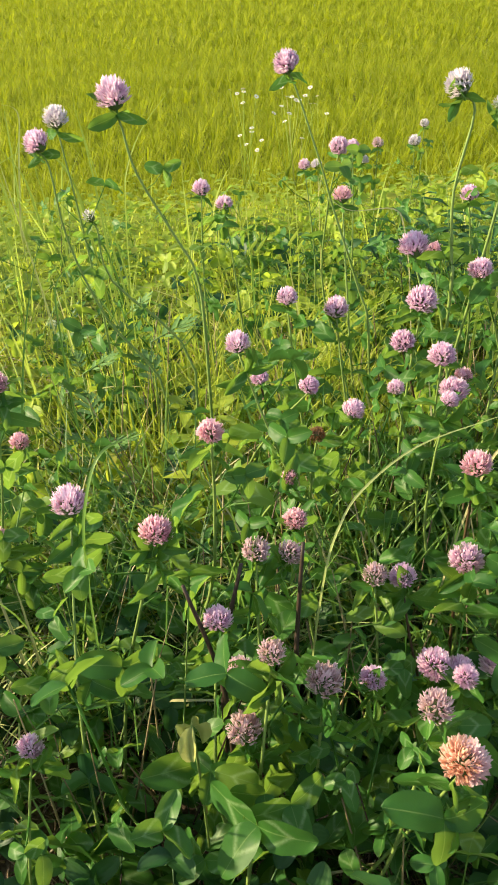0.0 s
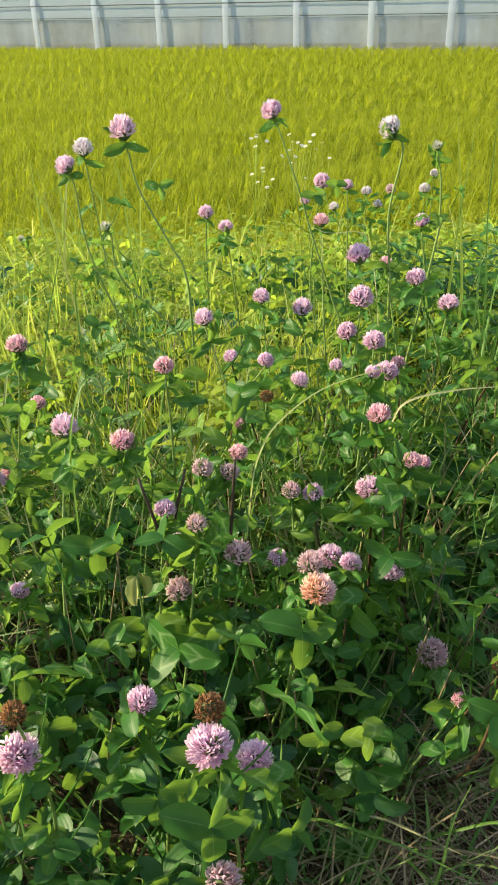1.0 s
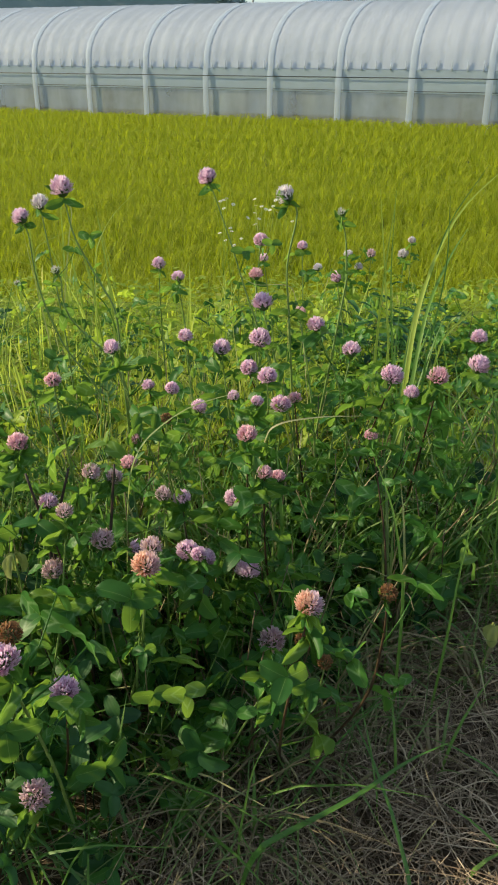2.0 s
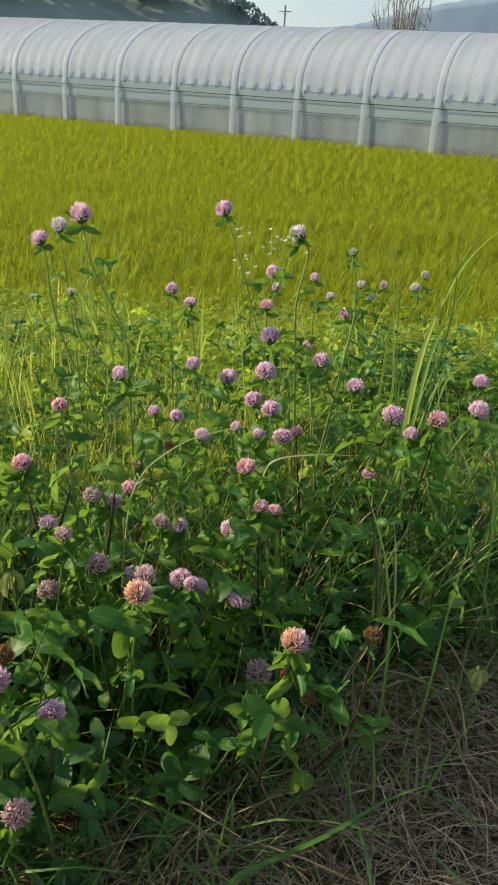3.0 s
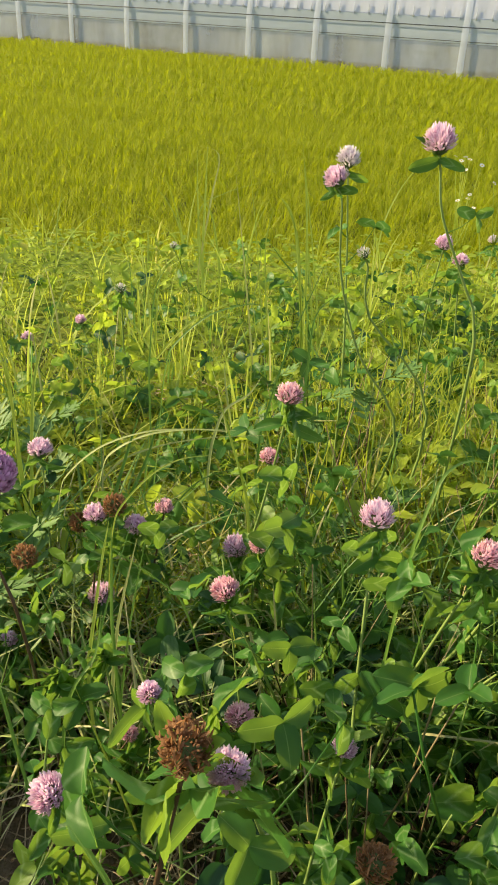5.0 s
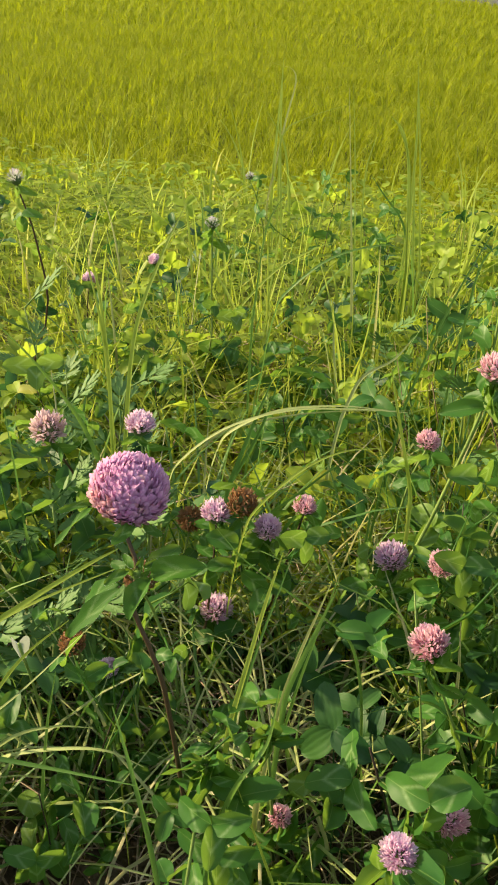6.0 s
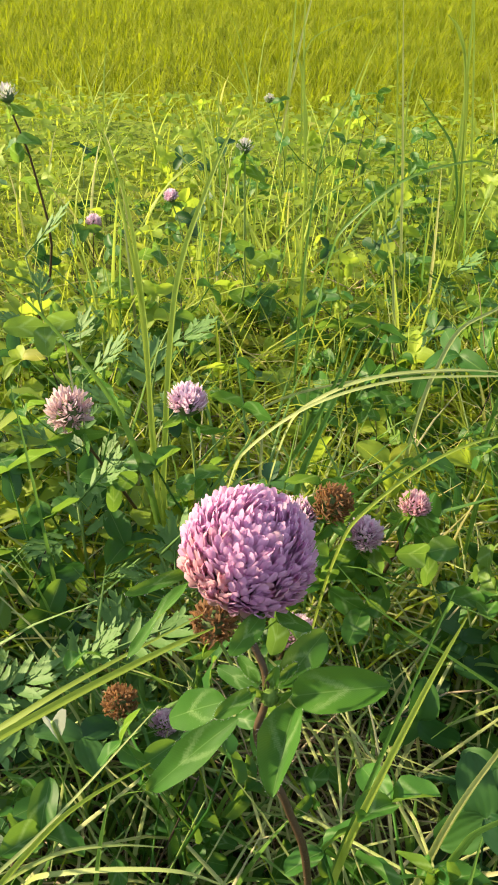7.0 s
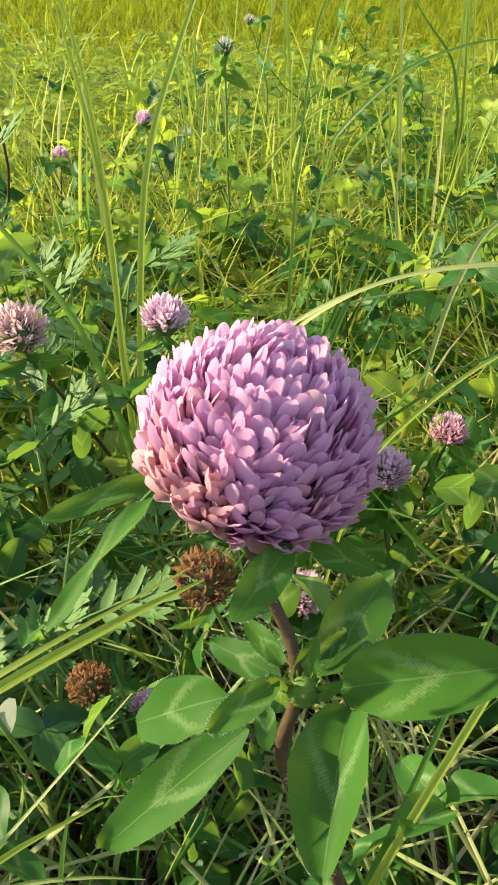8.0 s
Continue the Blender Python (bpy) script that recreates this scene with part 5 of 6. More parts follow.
long_blade([(0.249, 0.600, 0.309), (0.264, 0.610, 0.329), (0.301, 0.620, 0.354), (0.353, 0.620, 0.373)], 0.0009, M_STRAW_PALE, "light green grass blade arching over the clover")
long_blade([(0.092, 0.600, 0.340), (0.102, 0.610, 0.368), (0.117, 0.620, 0.374), (0.132, 0.620, 0.374)], 0.0012, M_GRASS, "thin curled grass blade")
long_blade([(-0.030, 0.950, 0.213), (-0.009, 0.950, 0.303), (0.021, 0.950, 0.393)], 0.0014, M_GRASS, "long narrow green grass blade")
long_blade([(0.091, 1.150, 0.398), (0.111, 1.170, 0.436), (0.146, 1.200, 0.471)], 0.0009, M_STALK, "thin pale grass blade")
long_blade([(0.073, 0.300, 0.347), (0.090, 0.300, 0.370), (0.114, 0.300, 0.383), (0.141, 0.300, 0.389)], 0.0008, M_STRAW_PALE, "pale curved grass blade over clover")
long_blade([(-0.032, 0.300, 0.403), (-0.007, 0.280, 0.378), (0.020, 0.270, 0.334)], 0.0014, M_GRASS, "broad green grass blade")
long_blade([(0.562, 1.000, 0.259), (0.580, 1.000, 0.364), (0.604, 1.000, 0.462), (0.647, 1.000, 0.539)], 0.0015, M_GRASS, "tall green grass blade beside the clover")
long_blade([(0.546, 1.020, 0.268), (0.535, 1.020, 0.388), (0.533, 1.020, 0.506)], 0.0014, M_GRASS, "long narrow green grass blade")
long_blade([(0.584, 0.950, 0.298), (0.597, 0.950, 0.412), (0.593, 0.950, 0.508)], 0.0016, M_GRASS, "long narrow green grass blade")
long_blade([(0.398, 0.340, 0.095), (0.463, 0.380, 0.100), (0.514, 0.420, 0.103), (0.555, 0.440, 0.109)], 0.0032, M_GRASS, "broad green blade lying over dry grass")
long_blade([(0.372, 0.360, 0.103), (0.379, 0.370, 0.139), (0.391, 0.380, 0.163)], 0.0010, M_GRASS, "short broad green blade")
long_blade([(0.387, 0.680, 0.310), (0.430, 0.680, 0.320), (0.478, 0.680, 0.323)], 0.0012, M_GRASS, "long narrow green grass blade")
long_blade([(0.514, 0.550, 0.213), (0.501, 0.560, 0.278), (0.479, 0.580, 0.333)], 0.0016, M_GRASS, "long narrow green grass blade")
long_blade([(0.566, 0.550, 0.156), (0.573, 0.560, 0.233), (0.588, 0.580, 0.325)], 0.0013, M_GRASS, "long narrow green grass blade")
long_blade([(0.615, 0.700, 0.318), (0.569, 0.700, 0.341), (0.536, 0.700, 0.358)], 0.0016, M_GRASS, "dark green arching grass blade")
long_blade([(0.314, 1.100, 0.367), (0.341, 1.100, 0.351), (0.389, 1.100, 0.350)], 0.0010, M_STRAW_PALE, "thin pale grass blade")
long_blade([(-0.277, 2.200, 0.055), (-0.272, 2.200, 0.182), (-0.269, 2.200, 0.301)], 0.0042, M_STALK, "tall yellow-green grass stalk")
long_blade([(-0.240, 2.200, 0.043), (-0.257, 2.200, 0.128), (-0.300, 2.200, 0.194)], 0.0042, M_STALK, "tall yellow-green grass stalk")
long_blade([(-0.284, 2.200, 0.011), (-0.257, 2.200, 0.169), (-0.241, 2.200, 0.270), (-0.294, 2.200, 0.290)], 0.0030, M_STALK, "tall grass stalk with a bent tip")
long_blade([(-0.005, 1.500, 0.135), (-0.019, 1.500, 0.262), (-0.039, 1.500, 0.316), (-0.056, 1.500, 0.336)], 0.0020, M_STALK, "tall grass stalk with a drooping tip")
long_blade([(0.024, 1.600, 0.101), (-0.001, 1.600, 0.262), (-0.022, 1.600, 0.380)], 0.0020, M_STALK, "thin tall grass stalk")
long_blade([(-0.078, 1.600, 0.075), (-0.094, 1.600, 0.225), (-0.112, 1.600, 0.356)], 0.0018, M_STALK, "thin tall grass stalk")
long_blade([(-0.186, 1.100, 0.210), (-0.178, 1.100, 0.299), (-0.160, 1.100, 0.339)], 0.0013, M_GRASS, "pale green arching grass blade")
long_blade([(-0.154, 1.100, 0.235), (-0.112, 1.100, 0.276), (-0.064, 1.100, 0.294), (-0.044, 1.100, 0.292)], 0.0014, M_GRASS, "pale green arching grass blade")
long_blade([(-0.171, 0.850, 0.222), (-0.137, 0.850, 0.244), (-0.093, 0.850, 0.254), (-0.055, 0.850, 0.255)], 0.0012, M_STRAW_PALE, "thin dry arching grass blade")
long_blade([(0.039, 1.000, 0.349), (0.017, 1.000, 0.322), (0.013, 1.000, 0.263)], 0.0014, M_GRASS, "long narrow green grass blade")
# one tuft: sunlit blades in M_STALK, dark ones in M_GRASS
long_blade([(0.548, 0.890, 0.200), (0.566, 0.945, 0.362), (0.622, 1.050, 0.462), (0.720, 1.160, 0.530)], 0.0034, M_STALK, "tall broad grass blade arching over the bank")
long_blade([(0.552, 0.885, 0.200), (0.575, 0.945, 0.345), (0.612, 1.020, 0.410), (0.650, 1.090, 0.445)], 0.0032, M_GRASS, "tall dark green grass blade")
long_blade([(0.544, 0.890, 0.190), (0.556, 0.940, 0.320), (0.585, 1.000, 0.400), (0.618, 1.050, 0.440)], 0.0026, M_STALK, "tall green grass blade leaning sideways")
long_blade([(0.540, 0.880, 0.150), (0.545, 0.900, 0.260), (0.556, 0.930, 0.340)], 0.0034, M_GRASS, "broad dark green grass blade")
long_blade([(0.559, 1.2, 0.235), (0.544, 1.2, 0.36), (0.529, 1.2, 0.477)], 0.0022, M_STALK, "tall thin yellow-green grass blade")
long_blade([(0.542, 1.2, 0.291), (0.548, 1.2, 0.387), (0.555, 1.2, 0.475)], 0.0020, M_STALK, "tall thin grass blade")
long_blade([(0.636, 1.1, 0.277), (0.668, 1.1, 0.313), (0.697, 1.1, 0.347)], 0.0018, M_STALK, "yellow-green grass blade leaning sideways")
long_blade([(-0.170, 0.85, 0.175), (-0.156, 0.85, 0.225), (-0.141, 0.85, 0.276)], 0.0024, M_GRASS, "leaning pointed green grass blade")
long_blade([(-0.201, 0.8, 0.224), (-0.170, 0.8, 0.255), (-0.128, 0.8, 0.275), (-0.084, 0.8, 0.282), (-0.046, 0.8, 0.284)], 0.0009, M_STRAW_PALE, "long pale grass blade arching sideways")
long_blade([(-0.139, 0.75, 0.227), (-0.114, 0.75, 0.26), (-0.089, 0.75, 0.279), (-0.063, 0.75, 0.286)], 0.0009, M_STALK, "light green arching grass blade")
long_blade([(-0.248, 1.4, 0.067), (-0.19, 1.4, 0.141), (-0.135, 1.4, 0.179), (-0.111, 1.4, 0.189)], 0.0020, M_STALK, "long yellow-green blade arching over the bank")
long_blade([(-0.089, 1.2, 0.07), (-0.099, 1.2, 0.133), (-0.102, 1.2, 0.169)], 0.0024, M_STRAW_PALE, "short pale upright grass blade")
long_blade([(0.018, 1.6, 0.07), (0.003, 1.6, 0.177), (-0.008, 1.6, 0.261)], 0.0030, M_STALK, "tall bright grass stalk on the bank")
long_blade([(0.004, 1.6, 0.109), (-0.012, 1.6, 0.161), (-0.048, 1.6, 0.203), (-0.07, 1.6, 0.23)], 0.0024, M_GRASS, "green blade drooping from a tall stalk")
long_blade([(-0.083, 0.95, 0.194), (-0.072, 0.95, 0.227), (-0.048, 0.95, 0.247), (-0.034, 0.95, 0.27)], 0.0018, M_STRAW_PALE, "pale grass blade arching upwards")
long_blade([(-0.277, 0.6, 0.23), (-0.238, 0.6, 0.269), (-0.206, 0.6, 0.298), (-0.19, 0.6, 0.311)], 0.0017, M_STALK, "long light green blade leaning to the flower")
long_blade([(-0.265, 0.56, 0.201), (-0.237, 0.56, 0.255), (-0.221, 0.56, 0.28), (-0.201, 0.56, 0.303)], 0.0010, M_STALK, "thin light green blade leaning to the flower")
long_blade([(-0.246, 0.6, 0.107), (-0.237, 0.6, 0.172), (-0.228, 0.6, 0.219)], 0.0014, M_GRASS, "upright shaded grass blade")
long_blade([(-0.135, 0.62, 0.174), (-0.128, 0.62, 0.221), (-0.12, 0.62, 0.272), (-0.114, 0.62, 0.304)], 0.0016, M_STALK, "straight light green grass stem")
long_blade([(-0.154, 0.66, 0.282), (-0.136, 0.66, 0.26), (-0.111, 0.66, 0.241), (-0.078, 0.66, 0.215)], 0.0012, M_GRASS, "thin green stem lying aslant")
long_blade([(-0.287, 0.6, 0.124), (-0.257, 0.6, 0.159), (-0.231, 0.6, 0.173), (-0.211, 0.6, 0.176)], 0.0012, M_STRAW_PALE, "pale grass blade arching low over soil")
long_blade([(-0.261, 0.6, 0.14), (-0.232, 0.6, 0.152), (-0.204, 0.6, 0.157), (-0.182, 0.6, 0.147)], 0.0012, M_STRAW_PALE, "pale grass blade arching low over soil")
long_blade([(-0.210, 1.800, -0.021), (-0.229, 1.800, 0.203), (-0.234, 1.800, 0.353)], 0.0036, M_STALK, "tall broad yellow-green grass stalk on the bank")
long_blade([(-0.227, 1.800, 0.110), (-0.228, 1.800, 0.229), (-0.184, 1.800, 0.266), (-0.106, 1.800, 0.295)], 0.0016, M_STALK, "thin grass blade arching from a tall stalk")
long_blade([(-0.066, 1.400, -0.031), (-0.087, 1.400, 0.165), (-0.115, 1.400, 0.384)], 0.0028, M_STALK, "tall bright grass stalk on the bank")
long_blade([(-0.005, 1.500, 0.135), (-0.021, 1.500, 0.262), (-0.036, 1.500, 0.316), (-0.056, 1.500, 0.336)], 0.0026, M_STALK, "tall grass stalk with a hanging tip")
long_blade([(-0.003, 1.600, 0.184), (-0.011, 1.600, 0.298), (-0.024, 1.600, 0.393)], 0.0028, M_STALK, "tall thin yellow-green grass stalk")
long_blade([(-0.360, 1.600, 0.158), (-0.373, 1.600, 0.199), (-0.379, 1.600, 0.213)], 0.0022, M_STALK, "short bent grass blade")
long_blade([(-0.066, 1.600, 0.049), (-0.079, 1.600, 0.218), (-0.068, 1.600, 0.295)], 0.0022, M_STALK, "leaning thin grass stalk")
long_blade([(-0.268, 0.850, 0.198), (-0.268, 0.850, 0.271), (-0.273, 0.850, 0.337), (-0.285, 0.850, 0.382)], 0.002, M_STALK, "narrow yellow-green grass blade")
long_blade([(-0.062, 0.800, 0.318), (-0.052, 0.800, 0.282), (-0.036, 0.800, 0.226)], 0.0016, M_STALK, "yellow-green grass blade turned down")
long_blade([(-0.114, 0.600, 0.142), (-0.106, 0.600, 0.228), (-0.090, 0.600, 0.307)], 0.0020, M_STALK, "broad yellow-green grass blade standing upright")
long_blade([(-0.111, 0.610, 0.126), (-0.100, 0.610, 0.219), (-0.086, 0.610, 0.304)], 0.0012, M_GRASS, "narrow green grass blade standing upright")
long_blade([(-0.060, 0.400, 0.252), (-0.069, 0.400, 0.277), (-0.077, 0.400, 0.295)], 0.0026, M_GRASS, "broad grass blade bending over low leaves")
long_blade([(-0.097, 0.550, 0.124), (-0.109, 0.550, 0.168), (-0.123, 0.550, 0.218)], 0.0013, M_STALK, "pale grass blade leaning sideways")
dead_stem([(0.226, 0.600, 0.299), (0.221, 0.590, 0.242), (0.218, 0.580, 0.189)])
dead_stem([(0.185, 0.580, 0.303), (0.173, 0.570, 0.253), (0.167, 0.560, 0.194)])
dead_stem([(0.149, 0.560, 0.307), (0.166, 0.550, 0.242), (0.171, 0.540, 0.185)])


def grass_tuft(seed, x, y, count, tall, mat, label):
    rnd = random.Random(seed)
    base = Vector((x, y, ground_z(x, y) - 0.004))
    tuft = thing("grass_tuft", base, label, "grass", "grass tufts")
    for k in range(count):
        g = Geo()
        blade(g, rnd, Vector((rnd.gauss(0, 0.008), rnd.gauss(0, 0.008), 0)), tall * rnd.uniform(0.55, 1.0), rnd.uniform(0.1, 0.9), rnd.uniform(0.0012, 0.0026) * (1.3 if y > 1.2 else 1.0), rnd.uniform(0, 6.28), 7)
        part("blade", g.mesh("blade", mat), tuft)


def tufts():
    rnd = random.Random(61)
    for k in range(26):
        y = rnd.uniform(1.1, 2.6)
        grass_tuft(200 + k, rnd.uniform(-0.42 * y - 0.15, 0.42 * y + 0.2), y, 6, rnd.uniform(0.20, 0.40), M_STALK, "tuft of long grass in a sunlit yellow-green tone")
    for k in range(14):
        grass_tuft(300 + k, rnd.uniform(-0.48, -0.14), rnd.uniform(0.66, 1.0), 9, rnd.uniform(0.16, 0.30), M_GRASS, "tuft of green grass beside clover")
    for k in range(22):
        x = rnd.uniform(0.50, 0.85)
        grass_tuft(450 + k, rnd.uniform(0.56, 0.88), rnd.uniform(0.72, 1.15), 9, rnd.uniform(0.24, 0.42), M_GRASS, "tall tuft of green grass beside clover")
        grass_tuft(400 + k, x, path_edge(x) + rnd.uniform(0.02, 0.35), 9, rnd.uniform(0.16, 0.30), M_WISP_SHADED if k % 3 else M_GRASS, "tuft of grey-green grass beside the dry ground")


def edge_tufts():
    rnd = random.Random(67)
    for k in range(16):
        x = rnd.uniform(0.40, 0.72)
        grass_tuft(520 + k, x, path_edge(x) + rnd.uniform(0.05, 0.28), 12, rnd.uniform(0.18, 0.32), M_GRASS if k % 2 else M_WISP_SHADED, "tuft of arching green grass among clover")


def tall_tuft(seed, x, y):
    """Upright broad grass with some arching outer blades."""
    rnd = random.Random(seed)
    tuft = thing("grass_tuft", (x, y, ground_z(x, y) - 0.004), "upright tuft of long yellow-green grass on the bank", "grass", "grass tufts")
    for k in range(13):
        g = Geo()
        blade(g, rnd, Vector((rnd.gauss(0, 0.014), rnd.gauss(0, 0.014), 0)), rnd.uniform(0.16, 0.30), rnd.uniform(0.04, 0.25) if k < 9 else rnd.uniform(0.6, 1.1), rnd.uniform(0.0016, 0.0028), rnd.uniform(0, 6.28), 8)
        part("blade", g.mesh("blade", M_STALK if k % 3 else M_GRASS), tuft)


for k, (x, y) in enumerate([(0.109, 1.218), (-0.066, 1.174), (-0.226, 1.445), (-0.313, 1.344), (-0.397, 1.218), (-0.038, 1.352), (0.238, 1.4), (0.033, 1.539), (0.157, 1.31), (-0.166, 1.604), (-0.329, 1.686)]):
    tall_tuft(700 + k, x, y)
for k, (x, y) in enumerate(((-0.207, 0.63), (-0.24, 0.69), (-0.10, 0.66), (-0.22, 0.66))):
    grass_tuft(800 + k, x, y, 11, 0.17, M_GRASS, "tuft of arching green grass over bare soil")
tufts()
edge_tufts()
for a, b, n, h in ((-0.26, 0.66, 12, 0.20), (-0.10, 0.80, 14, 0.24), (-0.05, 0.86, 12, 0.24), (-0.20, 0.74, 12, 0.18), (-0.30, 0.60, 10, 0.20), (0.50, 0.56, 10, 0.12), (0.56, 0.50, 8, 0.09), (0.62, 0.62, 12, 0.14), (0.46, 0.45, 8, 0.08)):
    grass_tuft(int(a * 1000) + 900, a, b, n, h, M_WISP_SHADED if a > 0.4 else M_GRASS, "tuft of arching green grass over dry straw")


# ---- mugwort, fleabane, wilted leaves ----
def mugwort_leaf(seed):
    """A deeply cut leaf up z, unit length: five or six pointed lobes with toothed sides."""
    rnd = random.Random(seed)
    g = Geo()
    g.tube([(0, 0, 0), (0.02, 0.04, 0.4), (0, 0.10, 0.75)], [0.016, 0.012, 0.006], 4)

    def lobe(a, d, ln, w):
        side = d.cross(Vector((0, 1, 0))).normalized()
        sag = Vector((0, rnd.uniform(-0.10, 0.10), -0.05)) * ln
        g.ribbon([a, a + d * ln * 0.3, a + d * ln * 0.62 + sag * 0.5, a + d * ln + sag], [w * 0.45, w, w * 0.8, w * 0.06], side, 0.3)

    for z, turn, ln in ((0.30, 0.95, 0.34), (0.48, 0.72, 0.44), (0.64, 0.45, 0.46), (0.74, 0.0, 0.42)):
        for s in ((-1, 1) if turn else (1,)):
            f = ln * rnd.uniform(0.85, 1.15)
            a = Vector((0.01 * s, 0.12 * z * z, z))
            d = Vector((s * math.sin(turn), 0.12, math.cos(turn))).normalized()
            lobe(a, d, f, 0.060)
            for k, at in ((1, 0.42), (-1, 0.5), (1, 0.68)):
                t = turn * s + k * 0.55
                lobe(a + d * f * at, Vector((math.sin(t), 0.1, math.cos(t))).normalized(), f * 0.36, 0.035)
    return g.mesh("leaf", M_MUGWORT)


MUGWORT = [mugwort_leaf(k) for k in range(3)]


def mugwort(x, y, tall, seed):
    rnd = random.Random(seed)
    base = Vector((x, y, ground_z(x, y) - 0.004))
    plant = thing("mugwort_plant", base, "grey-green mugwort with deeply cut feathery leaves", "weed", "mugwort plants")
    top = Vector((rnd.gauss(0, 0.02), rnd.gauss(0, 0.02), tall))
    line = curve([Vector((0, 0, 0)), top * 0.5 + Vector((0.006, 0, 0)), top], 4)
    g = Geo()
    g.tube(line, [0.0020 - 0.0012 * i / 8 for i in range(9)], 6)
    part("stem", g.mesh("stem", M_STEM), plant)
    for k in range(9):
        a = k * 2.4
        d = Vector((math.cos(a), math.sin(a), rnd.uniform(0.15, 0.9)))
        part("leaf", rnd.choice(MUGWORT), plant, facing(line[min(8, 2 + k * 7 // 9)], d, (0, 0, 1), rnd.uniform(0.04, 0.065)))


def lance_leaf(seed):
    rnd = random.Random(seed)
    g = Geo()
    leaflet(g, Matrix.Identity(4), 1.0, 0.26, rnd.uniform(0.1, 0.4), 0.5, rnd, 1.8)
    return g.mesh("leaf", M_LEAF_LOW)


LANCE = [lance_leaf(90 + k) for k in range(3)]


def bushy_weed(x, y, tall, seed):
    """A bush of thin stems set with narrow dark leaves."""
    rnd = random.Random(seed)
    base = Vector((x, y, ground_z(x, y) - 0.004))
    plant = thing("bushy_weed", base, "dark green bushy weed with narrow leaves on the bank", "weed", "bushy weeds")
    for k in range(7):
        a = k * 0.9
        top = Vector((math.cos(a) * 0.28, math.sin(a) * 0.28, 1)) * tall * rnd.uniform(0.7, 1.0)
        line = curve([Vector((0, 0, 0)), top * 0.5, top], 4)
        g = Geo()
        g.tube(line, [0.0014 - 0.0009 * i / 8 for i in range(9)], 5)
        part("stem", g.mesh("stem", M_STEM), plant)
        for i in range(11):
            b = i * 2.4
            d = Vector((math.cos(b), math.sin(b), rnd.uniform(-0.1, 0.6)))
            y_way = d.normalized()
            z_way = (Vector((0, 0, 1)) - y_way * y_way.z).normalized()
            m = Matrix((y_way.cross(z_way), y_way, z_way)).transposed().to_4x4()
            part("leaf", rnd.choice(LANCE), plant, Matrix.Translation(line[min(8, 1 + i * 8 // 11)]) @ m @ Matrix.Scale(rnd.uniform(0.035, 0.060), 4))


for x, y, tall, seed in ((0.63, 1.57, 0.30, 1), (0.58, 1.63, 0.26, 2), (0.70, 1.66, 0.27, 3)):
    bushy_weed(x, y, tall, seed)
mugwort(-0.363, 0.900, 0.20, 1)
mugwort(-0.341, 1.000, 0.20, 2)
mugwort(-0.316, 0.800, 0.17, 3)
mugwort(-0.290, 0.700, 0.14, 4)
mugwort(-0.011, 1.300, 0.18, 5)
mugwort(0.040, 1.300, 0.23, 6)
mugwort(0.032, 1.000, 0.25, 7)
mugwort(0.090, 1.060, 0.24, 8)
mugwort(-0.420, 1.100, 0.22, 9)
mugwort(-0.250, 0.720, 0.14, 11)
mugwort(-0.225, 0.790, 0.16, 12)
mugwort(-0.335, 0.660, 0.13, 13)


def fleabane(x, y, tops, seed):
    """Thin stem with small white daisy heads at tops."""
    rnd = random.Random(seed)
    base = Vector((x, y, ground_z(x, y) - 0.004))
    plant = thing("fleabane_plant", base, "slender fleabane with tiny white daisy flowers", "wildflower", "fleabane plants")
    fork = Vector((0, 0, 0.72 * (sum(t[2] for t in tops) / len(tops) - base.z)))
    g = Geo()
    g.tube([(0, 0, 0), fork * 0.5 + Vector((0.006, 0, 0)), fork], [0.0010, 0.0008, 0.0006], 5)
    for t in tops:
        g.tube([fork, (fork + Vector(t) - base) * 0.5 + Vector((0, 0, -0.01)), Vector(t) - base], [0.0006, 0.0005, 0.0004], 4)
    part("stem", g.mesh("stem", M_STALK), plant)
    for t in tops:
        m = facing(Vector(t) - base, (rnd.gauss(0, 0.3), rnd.gauss(-0.2, 0.3), 1), (0, 1, 0), 0.0042)
        g = Geo()
        for k in range(22):
            a = k * 2 * math.pi / 22
            d = Vector((math.cos(a), math.sin(a), 0.15))
            g.ribbon([d * 0.3, d * 0.7 + Vector((0, 0, 0.06)), d], [0.07, 0.10, 0.04], Vector((-math.sin(a), math.cos(a), 0)), 0.1)
        bloom = part("flower", g.mesh("flower", M_WHITE), plant, m, "tiny white daisy flower")
        g = Geo()
        g.grid([[(r * math.cos(k * 0.785), r * math.sin(k * 0.785), z) for k in range(8)] for r, z in ((0.36, 0.02), (0.33, 0.16), (0.15, 0.24), (0.01, 0.25))], [[(k / 8, i / 3) for k in range(8)] for i in range(4)], True)
        part("disc", g.mesh("disc", M_YELLOW), bloom, label="yellow centre disc")
    for k in range(5):
        p = fork * (0.25 + 0.13 * k)
        a = k * 2.4
        g = Geo()
        d = Vector((math.cos(a), math.sin(a), 0.5))
        g.ribbon([p, p + d * 0.02, p + d * 0.04], [0.002, 0.004, 0.0005], Vector((-math.sin(a), math.cos(a), 0)), 0.3)
        part("leaf", g.mesh("leaf", M_WEED), plant)


fleabane(0.26, 1.62, [(0.228, 1.60, 0.396), (0.240, 1.61, 0.388), (0.251, 1.60, 0.310), (0.269, 1.60, 0.300), (0.262, 1.62, 0.325)], 1)
fleabane(0.32, 1.62, [(0.298, 1.60, 0.357), (0.312, 1.61, 0.365), (0.335, 1.60, 0.375), (0.350, 1.60, 0.381), (0.343, 1.62, 0.370), (0.327, 1.59, 0.382)], 2)
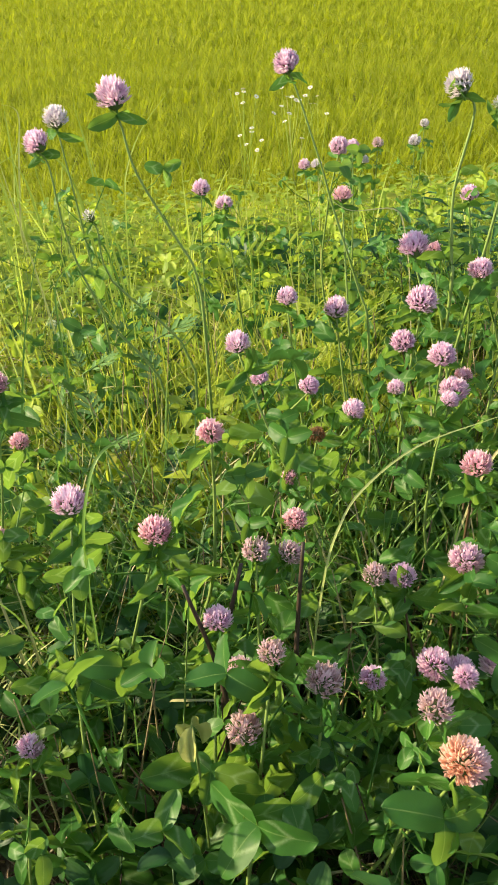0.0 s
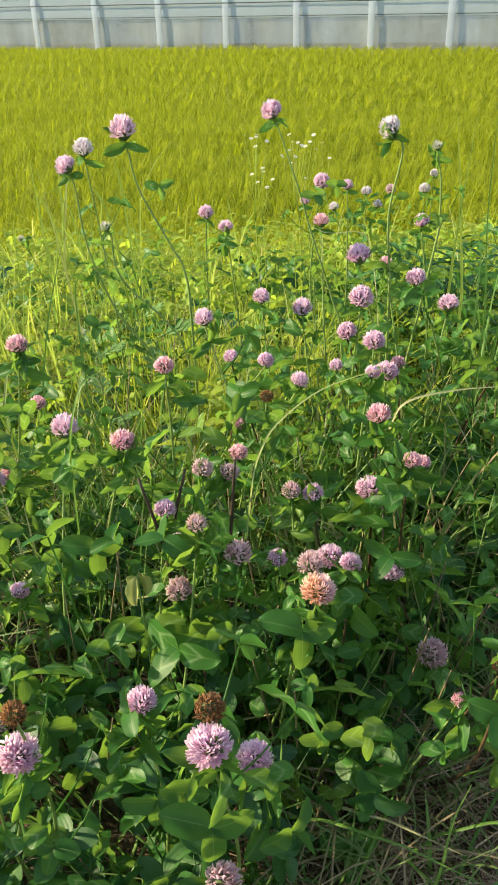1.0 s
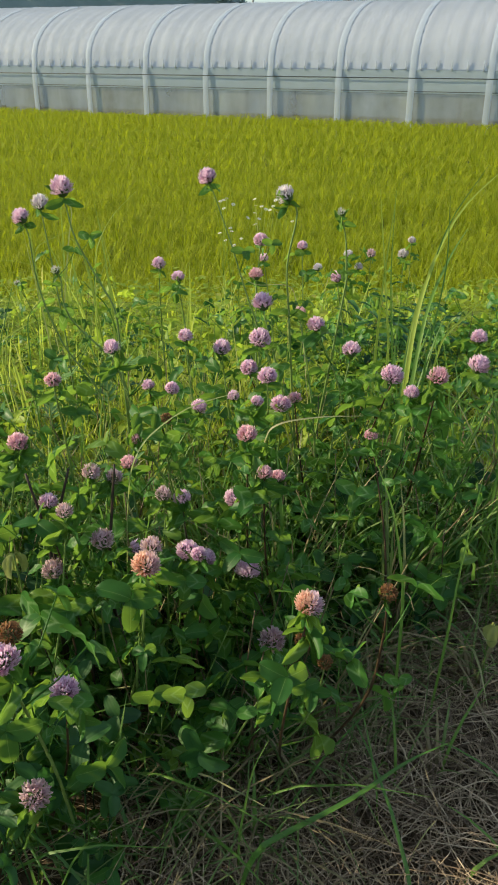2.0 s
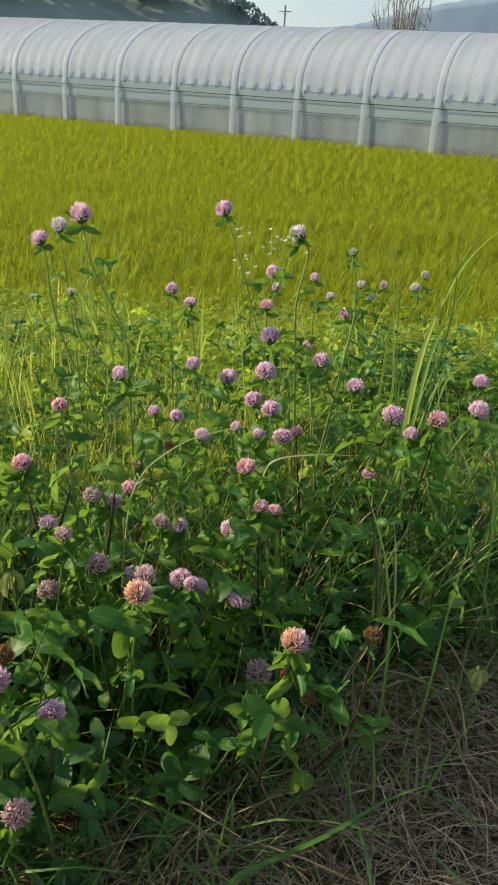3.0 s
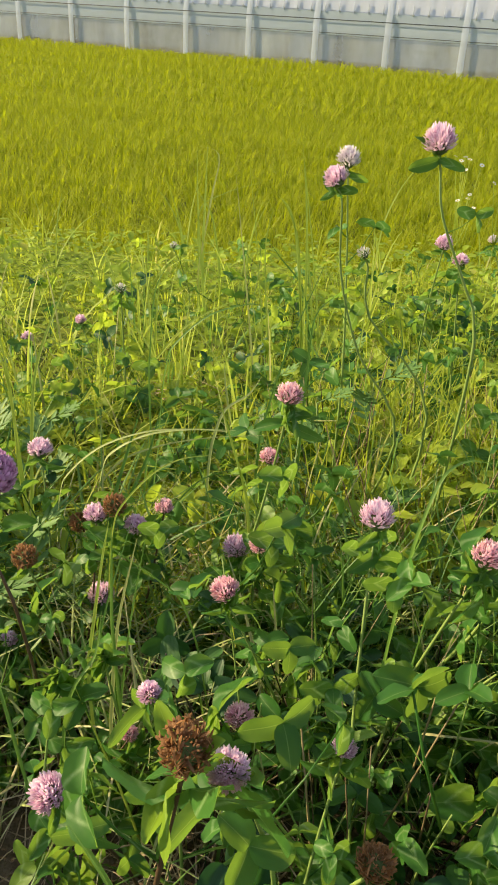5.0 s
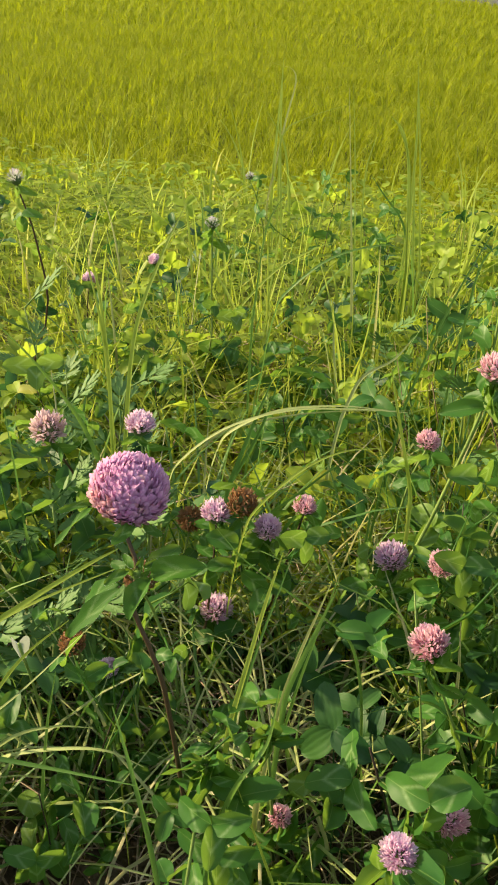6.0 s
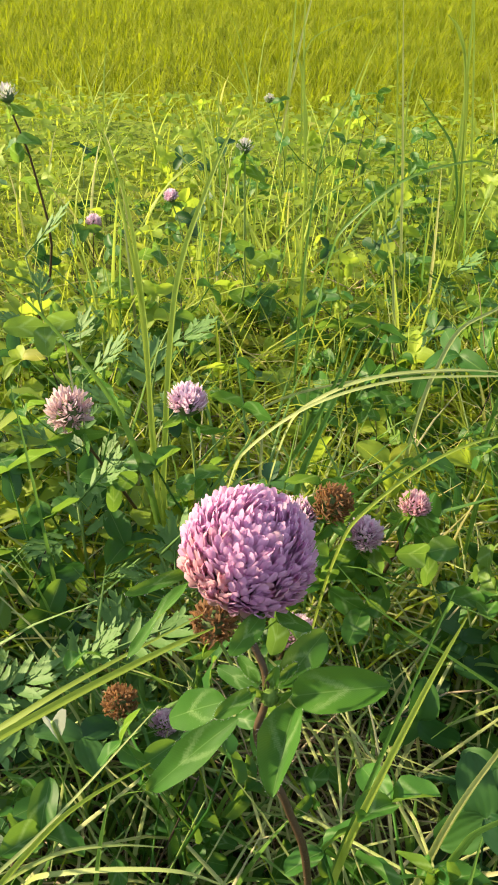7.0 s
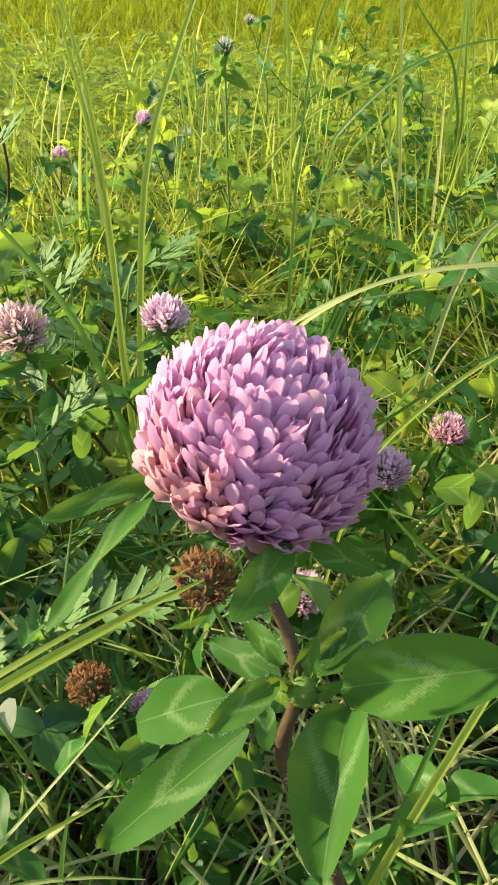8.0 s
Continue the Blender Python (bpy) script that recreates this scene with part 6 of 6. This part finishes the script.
fleabane(0.38, 1.66, [(0.362, 1.63, 0.362), (0.376, 1.64, 0.372), (0.390, 1.63, 0.345)], 3)


def more_fleabane():
    rnd = random.Random(15)
    for k, (x, y) in enumerate(((0.245, 1.60), (0.33, 1.58))):
        fleabane(x, y, [(x + rnd.gauss(0, 0.022), y + rnd.gauss(0, 0.02), 0.352 + rnd.uniform(-0.05, 0.05)) for _ in range(7)], 10 + k)


more_fleabane()


def wilted_leaf(x, y, z, label, mat, leaflets=3):
    """A hanging folded leaf on a bent stalk."""
    base = Vector((x, y + 0.012, ground_z(x, y) - 0.004))
    plant = thing("wilted_leaf", base, label, "leaf", "wilted leaves")
    top = Vector((x, y, z + 0.015)) - base
    g = Geo()
    g.tube(curve([Vector((0, 0, 0)), top * 0.6 + Vector((0, 0.01, 0)), top], 4), [0.001] * 9, 5)
    part("stalk", g.mesh("stalk", M_STEM), plant)
    rnd = random.Random(int(x * 1000))
    for a in ((-40, 30, 160) if leaflets == 3 else (20,)):
        g = Geo()
        leaflet(g, Matrix.Identity(4), 0.024, 0.011, 0.2, 1.2, rnd)
        part("leaflet", g.mesh("leaflet", mat), plant, Matrix.Translation(top) @ pose(0, 0, 0, 0, 0, a) @ pose(0, 0, 0, -62, 0, 0))


wilted_leaf(0.150, 0.500, 0.240, "drooping yellowed clover leaf", M_WILT)
wilted_leaf(0.626, 0.600, 0.100, "drooping yellowed clover leaf", M_WILT)
wilted_leaf(-0.267, 0.640, 0.175, "pale dried folded leaf on a thin stalk", M_DRY_LEAF, 1)


# ---- the bank to both sides of the clover ----
def bank_sides():
    rnd = random.Random(77)
    g, w, d = Geo(), Geo(), Geo()
    for k in range(16000):
        x, y = rnd.uniform(-4.5, 4.5), rnd.uniform(0.5, 3.6)
        if abs(x) < 0.55 * y + 0.5:
            continue
        p = Vector((x, y, ground_z(x, y) - 0.004))
        if k % 2:
            blade(g, rnd, p, rnd.uniform(0.06, 0.22), rnd.uniform(0.1, 1.1), rnd.uniform(0.0015, 0.0034), rnd.uniform(0, 6.28), 4)
            continue
        p.z += rnd.uniform(0.01, 0.12)
        a = rnd.uniform(0, 6.28)
        way = Vector((math.cos(a), math.sin(a), rnd.uniform(-0.3, 0.6))).normalized()
        side = way.cross(Vector((0, 0, 1))).normalized()
        ln, wd = rnd.uniform(0.03, 0.06), rnd.uniform(0.008, 0.016)
        w.ribbon([p, p + way * ln * 0.45, p + way * ln + Vector((0, 0, -0.15 * ln))], [wd * 0.5, wd, wd * 0.1], side, 0.25)
    for k in range(7000):
        x, y = rnd.uniform(-4.0, 4.0), rnd.uniform(-1.6, 0.6)
        if -0.6 < x < 1.1 and y > -0.3:
            continue
        a = rnd.uniform(0, 6.28)
        p = Vector((x, y, ground_z(x, y) + rnd.uniform(0.0, 0.02)))
        q = Vector((math.cos(a), math.sin(a), rnd.uniform(-0.02, 0.15))) * rnd.uniform(0.05, 0.16)
        d.tube([p, p + q * 0.5 + Vector((0, 0, 0.004)), p + q], [0.0008, 0.0008, 0.0004], 3)
    tagged(new("side_grass", g.mesh("side_grass", M_GRASS_FAR)), "yellow-green grass along the paddy bank", "grass", kind="stuff")
    tagged(new("side_weeds", w.mesh("side_weeds", M_WEED)), "low broad-leaved weeds along the bank", "weeds", kind="stuff")
    tagged(new("side_straw", d.mesh("side_straw", M_STRAW)), "dry grass cuttings strewn on the path", "straw", kind="stuff")


bank_sides()
